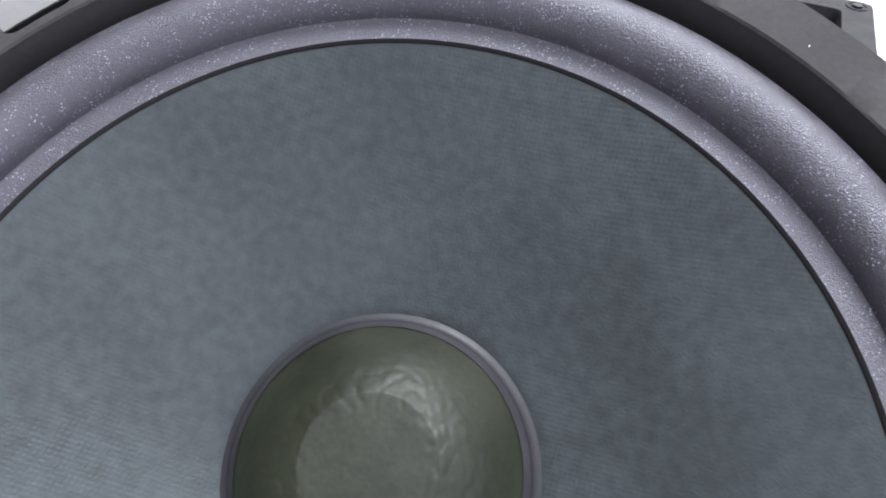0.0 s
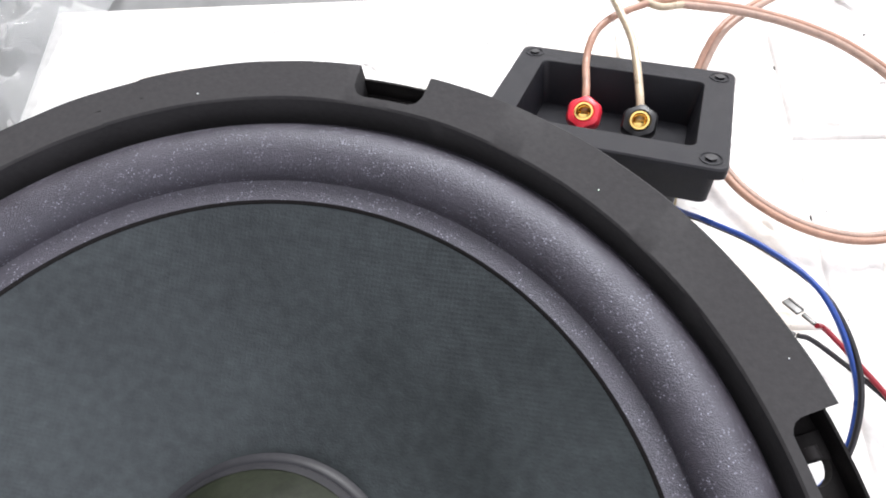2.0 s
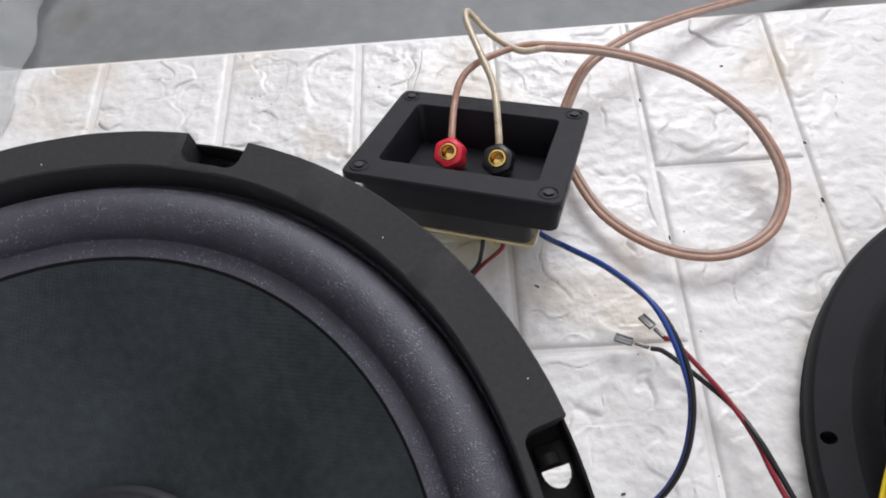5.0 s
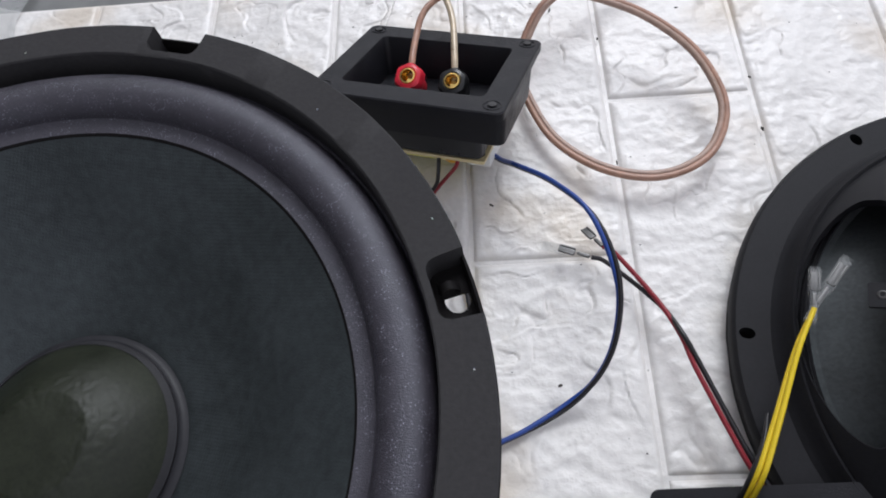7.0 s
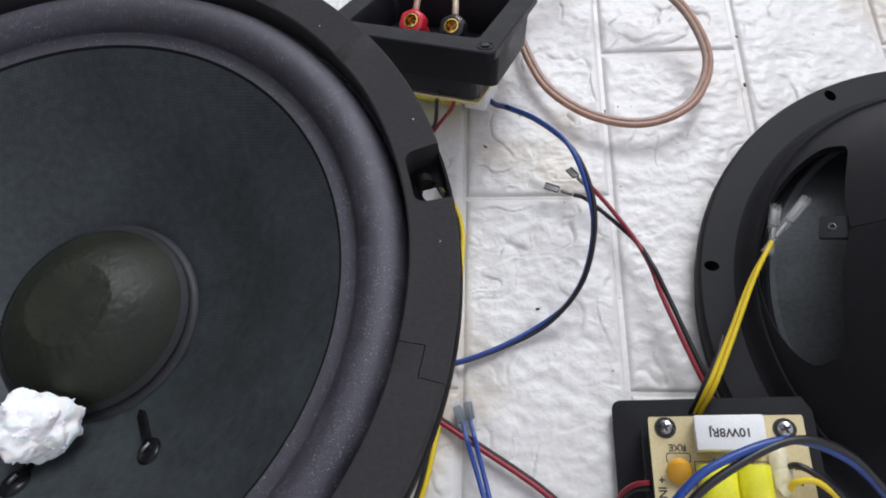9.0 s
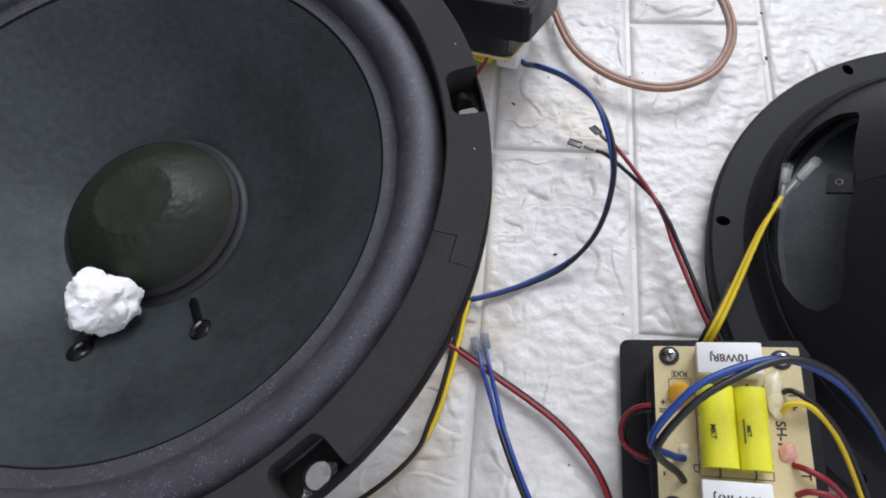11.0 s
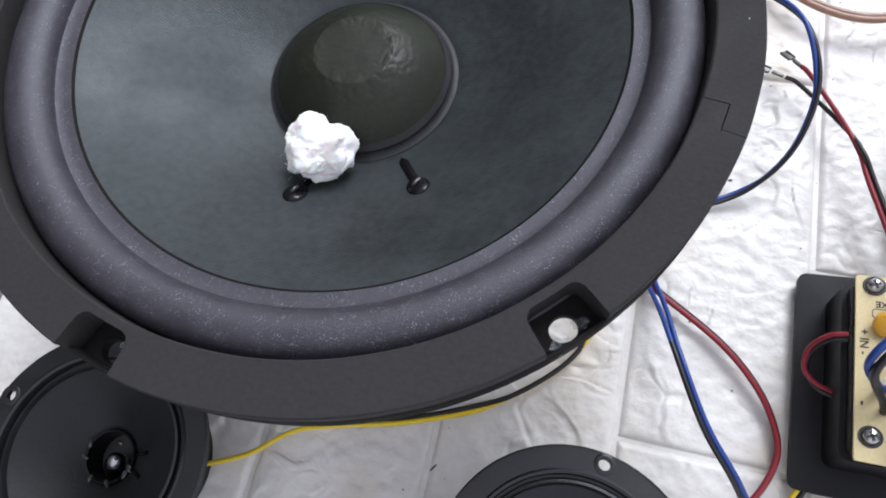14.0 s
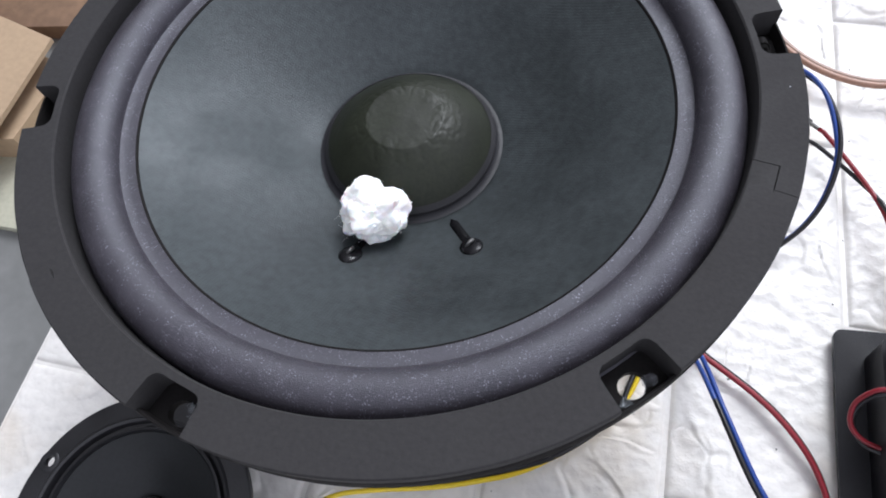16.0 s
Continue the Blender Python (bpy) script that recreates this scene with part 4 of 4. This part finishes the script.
part("blue_wire", tube([U(-0.015, -0.009, 0.039), U(-0.019, -0.009, 0.045)] + [Vector(p) + Vector((-0.0008, 0.0010, 0.0004)).lerp(Vector((0.0012, -0.0016, -0.0008)), min(1, max(0, (k - 2) / 2))) for k, p in enumerate(arc)], 0.0014, 10, 8), BLUE, bj)
part("black_wire", tube([U(-0.0155, -0.017, 0.039), U(-0.0175, -0.015, 0.046)] + [Vector(p) + Vector((0.0014, -0.0018, -0.0004)).lerp(Vector((-0.0002, 0.0004, 0.0012)), min(1, max(0, (k - 2) / 2))) for k, p in enumerate(arc)], 0.0014, 10, 8), DARK, bj)
yj = thing("board_jumper_yellow", "yellow and black wires leaving the crossover board", "cable")
part("yellow_wire", tube([U(0.020, 0.009, 0.039), U(0.022, 0.0115, 0.044), U(0.029, 0.011, 0.044), U(0.038, 0.002, 0.035), U(0.046, -0.016, 0.022), U(0.050, -0.034, 0.016)], 0.0011, 10, 8), YELLOW, yj)
part("black_wire", tube([U(0.020, 0.0165, 0.039), U(0.024, 0.0165, 0.044), U(0.033, 0.010, 0.042), U(0.041, 0.000, 0.033), U(0.048, -0.017, 0.022), U(0.052, -0.034, 0.016)], 0.0011, 10, 8), DARK, yj)
rj = thing("board_jumper_red", "two short red wires at the crossover board", "cable")
part("red_wire", tube([U(0.022, -0.009, 0.039), U(0.026, -0.011, 0.043), U(0.033, -0.015, 0.041), U(0.043, -0.024, 0.026), U(0.05, -0.038, 0.014)], 0.0011, 10, 8), RED, rj)
part("red_wire", tube([U(0.022, -0.019, 0.039), U(0.026, -0.018, 0.043), U(0.034, -0.020, 0.041), U(0.044, -0.029, 0.026), U(0.05, -0.043, 0.014)], 0.0011, 10, 8), RED, rj)
ij = thing("input_jumper", "red and black wires looping from the board to the terminals", "cable")
part("red_wire", tube([U(-0.026, 0.011, 0.036), U(-0.032, 0.0100, 0.034), U(-0.0375, 0.006, 0.028), U(-0.0385, -0.001, 0.023), U(-0.034, -0.006, 0.020), U(-0.0265, -0.0085, 0.0185)], 0.0010, 10, 8), RED, ij)
part("black_wire", tube([U(-0.026, 0.009, 0.035), U(-0.032, 0.0085, 0.033), U(-0.0365, 0.005, 0.027), U(-0.0375, -0.001, 0.0215), U(-0.033, -0.0075, 0.018), U(-0.0265, -0.0100, 0.0175)], 0.0010, 10, 8), DARK, ij)
sw = thing("short_red_wires", "black and red wires under the terminal box", "cable")
part("red_wire", tube([(0.1185, 0.1380, 0.0270), (0.1172, 0.1362, 0.0245), (0.1130, 0.1362, 0.0165), (0.1089, 0.1357, 0.0100), (0.1036, 0.1330, 0.0040), (0.0900, 0.1200, 0.0035)], 0.0010, 10, 8), RED, sw)
part("black_wire", tube([(0.1093, 0.1400, 0.0270), (0.1090, 0.1384, 0.0245), (0.1080, 0.1372, 0.0165), (0.1066, 0.1358, 0.0100), (0.1015, 0.1330, 0.0040), (0.0880, 0.1215, 0.0035)], 0.0010, 10, 8), DARK, sw)
cable("yellow_tail", "yellow and black wire ends beside the terminal box", [(0.196, -0.104, 0.006), (0.193, -0.112, 0.004), (0.189, -0.130, 0.004), (0.186, -0.16, 0.004)], ((0.0011, YELLOW, "yellow_wire"), (-0.0011, DARK, "black_wire")), 0.001)

# ---- second woofer, face down ----
w2 = thing("woofer_face_down", "black ten-inch woofer lying face down, steel basket up", "loudspeaker", pose(0.3632, 0.0306, 0, 0, 0, 0))
HOLES2 = (114.3, 171, 231, 291, 351, 54)
part("gasket", flange_ring(bmesh.new(), 0.1120, 0.1287, 0.0, 0.0085, HOLES2, 0.0030, hole_at=0.1240, radial=1.3), GASKET, w2, "charcoal foam gasket")
bm = flange_ring(bmesh.new(), 0.1150, 0.1294, 0.0088, 0.0150, HOLES2, 0.0022, hole_at=0.1248, radial=1.55)
lathe([(0.1296, 0.0080), (0.1308, 0.0090), (0.1308, 0.0135), (0.1295, 0.0152), (0.1292, 0.0090)], 128, closed=True, bm=bm)
part("flange", bm, FRAME_MATT, w2, "satin black steel flange with screw holes")
part("basket", lathe([(0.1150, 0.0090), (0.1150, 0.0152), (0.1120, 0.0175), (0.1105, 0.0215), (0.1092, 0.0235), (0.1075, 0.0225), (0.1085, 0.0090)], 128, closed=True), FRAME_MATT, w2, "black pressed-steel basket ring")
S2 = [(0.1080, 0.0228), (0.1060, 0.0262), (0.1030, 0.0308), (0.0980, 0.0380), (0.0900, 0.0500), (0.0800, 0.0640), (0.0730, 0.0728), (0.0690, 0.0772), (0.0660, 0.0800)]
S2 = [(float(np.interp(t, np.linspace(0, 1, len(S2)), [p[0] for p in S2])), float(np.interp(t, np.linspace(0, 1, len(S2)), [p[1] for p in S2]))) for t in np.linspace(0, 1, 40)]
for k in range(4):
    mid = 122 + 90 * k
    bm = bmesh.new()
    loops_l = []
    for i, (r, z) in enumerate(S2):
        t = (S2[0][0] - r) / (S2[0][0] - S2[-1][0])
        half = 12.5 + 4.0 * t + 33.0 * (1 - math.sqrt(max(0, 1 - max(0, 1 - t * 4.5) ** 2))) + 30.0 * max(0, (t - 0.30) / 0.24) ** 2
        loops_l.append((r, z, min(half, 44.9)))
    grid = []
    for dz in (0, -0.0028):
        g = []
        for r, z, half in loops_l:
            g.append([bm.verts.new(((r + dz * 0.7) * math.cos(radians(mid + half * u / 6)), (r + dz * 0.7) * math.sin(radians(mid + half * u / 6)), z + dz)) for u in range(-6, 7)])
        grid.append(g)
    for g in grid:
        for a_, b_ in zip(g, g[1:]):
            for u in range(12):
                bm.faces.new((a_[u], a_[u + 1], b_[u + 1], b_[u]))
    for u in (0, 12):
        for i in range(len(S2) - 1):
            bm.faces.new((grid[0][i][u], grid[0][i + 1][u], grid[1][i + 1][u], grid[1][i][u]))
    part("spoke", bm, FRAME_MATT, w2, "broad pressed basket spoke")
part("magnet_seat", lathe([(0.0680, 0.0775), (0.0660, 0.0815), (0.0560, 0.0850), (0.0560, 0.0810), (0.0640, 0.0765)], 96, closed=True), FRAME_MATT, w2)
part("cone_back", lathe([(0.1070, 0.0100), (0.1030, 0.0150), (0.0960, 0.0135), (0.0900, 0.0180), (0.0700, 0.0330), (0.0500, 0.0480), (0.0360, 0.0600)], 128), CONE_BACK, w2, "dark back of the paper cone")
part("surround_back", lathe([(0.1042, 0.0146), (0.1034, 0.0168), (0.1026, 0.0154), (0.1018, 0.0166), (0.1008, 0.0150), (0.0998, 0.0160), (0.0988, 0.0140)], 128), FRAME, w2, "ridged back of the surround")
part("spider", lathe([(0.0360, 0.0600), (0.0440, 0.0640), (0.0480, 0.0610), (0.0520, 0.0650), (0.0560, 0.0620), (0.0640, 0.0660), (0.0660, 0.0790)], 96), DARK, w2)
part("magnet", lathe([(0.0, 0.0860), (0.0630, 0.0860), (0.0650, 0.0880), (0.0650, 0.1060), (0.0630, 0.1080), (0.0, 0.1080)], 96), FRAME_MATT, w2, "dark ferrite magnet")
part("back_plate", lathe([(0.0, 0.1081), (0.0590, 0.1081), (0.0590, 0.1180), (0.0570, 0.1195), (0.012, 0.1195), (0.0, 0.1195)], 96), FRAME, w2)
tab = part("terminal_tab", prism([(x, y) for x, y in rounded(0.020, 0.0100, 0.0008, 2)], 0.0, 0.0016), FRAME_MATT, w2, "small terminal tab")
tab.matrix_basis = pose(-0.0815, 0.0203, 0.0535, 0, 28, 166)
part("terminal_eye", lathe([(0.0012, 0.0018), (0.0018, 0.0021), (0.0025, 0.0018)], 16), TIN, w2).matrix_basis = tab.matrix_basis @ pose(0.0055, 0, 0) @ Matrix.Diagonal((0.7, 0.7, 1, 1))


# ---- small speakers ----
def midrange(m, turn, label):
    s = thing("midrange_speaker", label, "loudspeaker", m, "small speakers")
    zt = 0.0
    part("flange", flange_ring(bmesh.new(), 0.0405, 0.0485, -0.0022, 0.0, (turn, turn + 90, turn + 180, turn + 270), 0.0021, 6.0), FRAME, s, "glossy black flange")
    part("flange_lip", lathe([(0.0484, -0.0030), (0.0490, -0.0026), (0.0490, -0.0004), (0.0484, 0.0002), (0.0481, -0.0004)], 96, closed=True), FRAME, s)
    for k in range(4):
        a = radians(turn + 90 * k)
        part("screw_boss", lathe([(0.0022, 0.0001), (0.0025, 0.0004), (0.0034, 0.0004), (0.0041, 0.0)], 28), FRAME, s).location = (0.0450 * math.cos(a), 0.0450 * math.sin(a), 0)
    part("trim_ring", lathe([(0.0408, -0.0020), (0.0406, 0.0002), (0.0398, 0.0008), (0.0388, 0.0002), (0.0382, -0.0030), (0.0372, -0.0032), (0.0366, -0.0012), (0.0356, -0.0010), (0.0350, -0.0030)], 128), FRAME, s, "raised black trim ring")
    part("cone", lathe([(0.0352, -0.0030), (0.0346, -0.0026), (0.0330, -0.0034), (0.0250, -0.0078), (0.0170, -0.0128), (0.0112, -0.0168)], 128), MID_CONE, s, "dark paper cone")
    bm = lathe([(0.0114, -0.0166), (0.0108, -0.0150), (0.0100, -0.0152), (0.0098, -0.0172), (0.0096, -0.0262), (0.0, -0.0262)], 64)
    part("voice_coil", bm, GLUE, s, "glossy black voice coil former")
    tip = part("pole_tip", lathe([(0.0046, -0.0060), (0.0046, 0.0010), (0.0038, 0.0058), (0.0020, 0.0088), (0.0, 0.0096)], 28), STEEL, s, "bent shiny metal pole tip")
    tip.matrix_basis = pose(0.0010, -0.0030, -0.0210, 24, -14, turn)
    rng = random.Random(int(turn))
    # metal flakes added for the glints round the voice coil
    for k in range(9):
        a = radians(turn + 40 * k + rng.uniform(-15, 15))
        bm = bmesh.new()
        bmesh.ops.create_icosphere(bm, subdivisions=2, radius=1.0)
        for v in bm.verts:
            v.co = Vector((v.co.x * 0.0017, v.co.y * 0.0008, v.co.z * 0.0007)) * (1 + 0.6 * noise.noise(v.co * 2 + Vector((k, turn, 0))))
        rr = 0.0106 if k < 6 else 0.0068
        part("glint_flake", bm, TIN, s, "bright metal flake added for the coil's glints").matrix_basis = pose(rr * math.cos(a), rr * math.sin(a), -0.0148 if k < 6 else -0.0258, 0, 0, rng.uniform(0, 180))
    for d in (-14, 16):
        a = radians(turn + 200 + d)
        c, n = math.cos(a), math.sin(a)
        part("lead_glue", tube([(0.0118 * c, 0.0118 * n, -0.0160), (0.0150 * c, 0.0150 * n, -0.0133), (0.0185 * c, 0.0185 * n, -0.0112)], 0.0008, 8, 4), GLUE, s)
    h = m.translation.z
    part("basket", lathe([(0.0402, -0.0023), (0.0400, -0.0050), (0.0380, -0.0200), (0.0300, -0.0260), (0.0, -0.0260)], 64), FRAME, s)
    part("magnet", lathe([(0.0, -0.0262), (0.0300, -0.0262), (0.0310, -0.0270), (0.0310, -h + 0.001), (0.0300, -h), (0.0, -h)], 64), FRAME_MATT, s)
    return s


midrange(pose(-0.0817, -0.1568, 0.0455), 161.5, "small black midrange speaker face up, partly under the woofer rim")
midrange(pose(0.1075, -0.1588, 0.0400), 81.0, "small black midrange speaker face up on the foam")

# ---- things at the edges ----
bx = thing("cardboard_box", "tan corrugated cardboard box with an open flap", "box")
part("carton", prism([(-0.2555, 0.0760), (-0.42, 0.1180), (-0.42, -0.0050), (-0.2600, 0.0180)], -0.0059, 0.0190), CARD, bx, "tan corrugated carton")
part("lid_flap", prism([(-0.2635, 0.0865), (-0.43, 0.1360), (-0.43, -0.0300), (-0.2633, -0.0120)], 0.0272, 0.0300), CARD, bx, "tan flap with a cut brown edge")
part("flap_hinge", prism([(-0.36, 0.100), (-0.40, 0.112), (-0.40, 0.000), (-0.36, 0.004)], 0.0188, 0.0274), CARD, bx)
offcut = tagged(obj("card_offcut", block(0.16, 0.090, 0.006, 0.001, (-0.268, 0.0145, -0.0028)), CREAM), "cream card offcut lying beside the foam sheet", "card")
board = tagged(obj("brown_board", block(0.26, 0.09, 0.012, 0.001, (0, 0, 0)), WOOD), "dark brown wooden board on the concrete", "board")
board.matrix_basis = pose(-0.40, 0.148, 0.0001, 0, 0, 8)

bm = bmesh.new()
vs = []
NB = 70
for j in range(NB + 1):
    row = []
    for i in range(NB + 1):
        u, v = i / NB, j / NB
        x, y = -0.378 + 0.225 * u, 0.185 + 0.22 * v
        edge = min(u, 1 - u, v, 1 - v)
        p = Vector((x * 16, y * 16, 1.0))
        fold = abs(noise.noise(p + Vector((0.8 * noise.noise(p * 2), 0, 0)))) + 0.5 * abs(noise.noise(p * 2.7)) + 0.22 * abs(noise.noise(p * 6.5))
        x += 0.012 * noise.noise(Vector((v * 5, 2, 7))) * (u > 0.5)
        y += 0.014 * noise.noise(Vector((u * 5, 8, 7))) * (v < 0.5)
        row.append(bm.verts.new((x - 0.03 * (1 - v) * 0.5, y, 0.0015 + min(1, edge * 16) * (0.013 + 0.038 * fold))))
    vs.append(row)
for j in range(NB):
    for i in range(NB):
        bm.faces.new((vs[j][i], vs[j][i + 1], vs[j + 1][i + 1], vs[j + 1][i]))
tagged(obj("plastic_bag", bm, BAG), "crumpled clear plastic bag at the sheet's corner", "plastic bag")
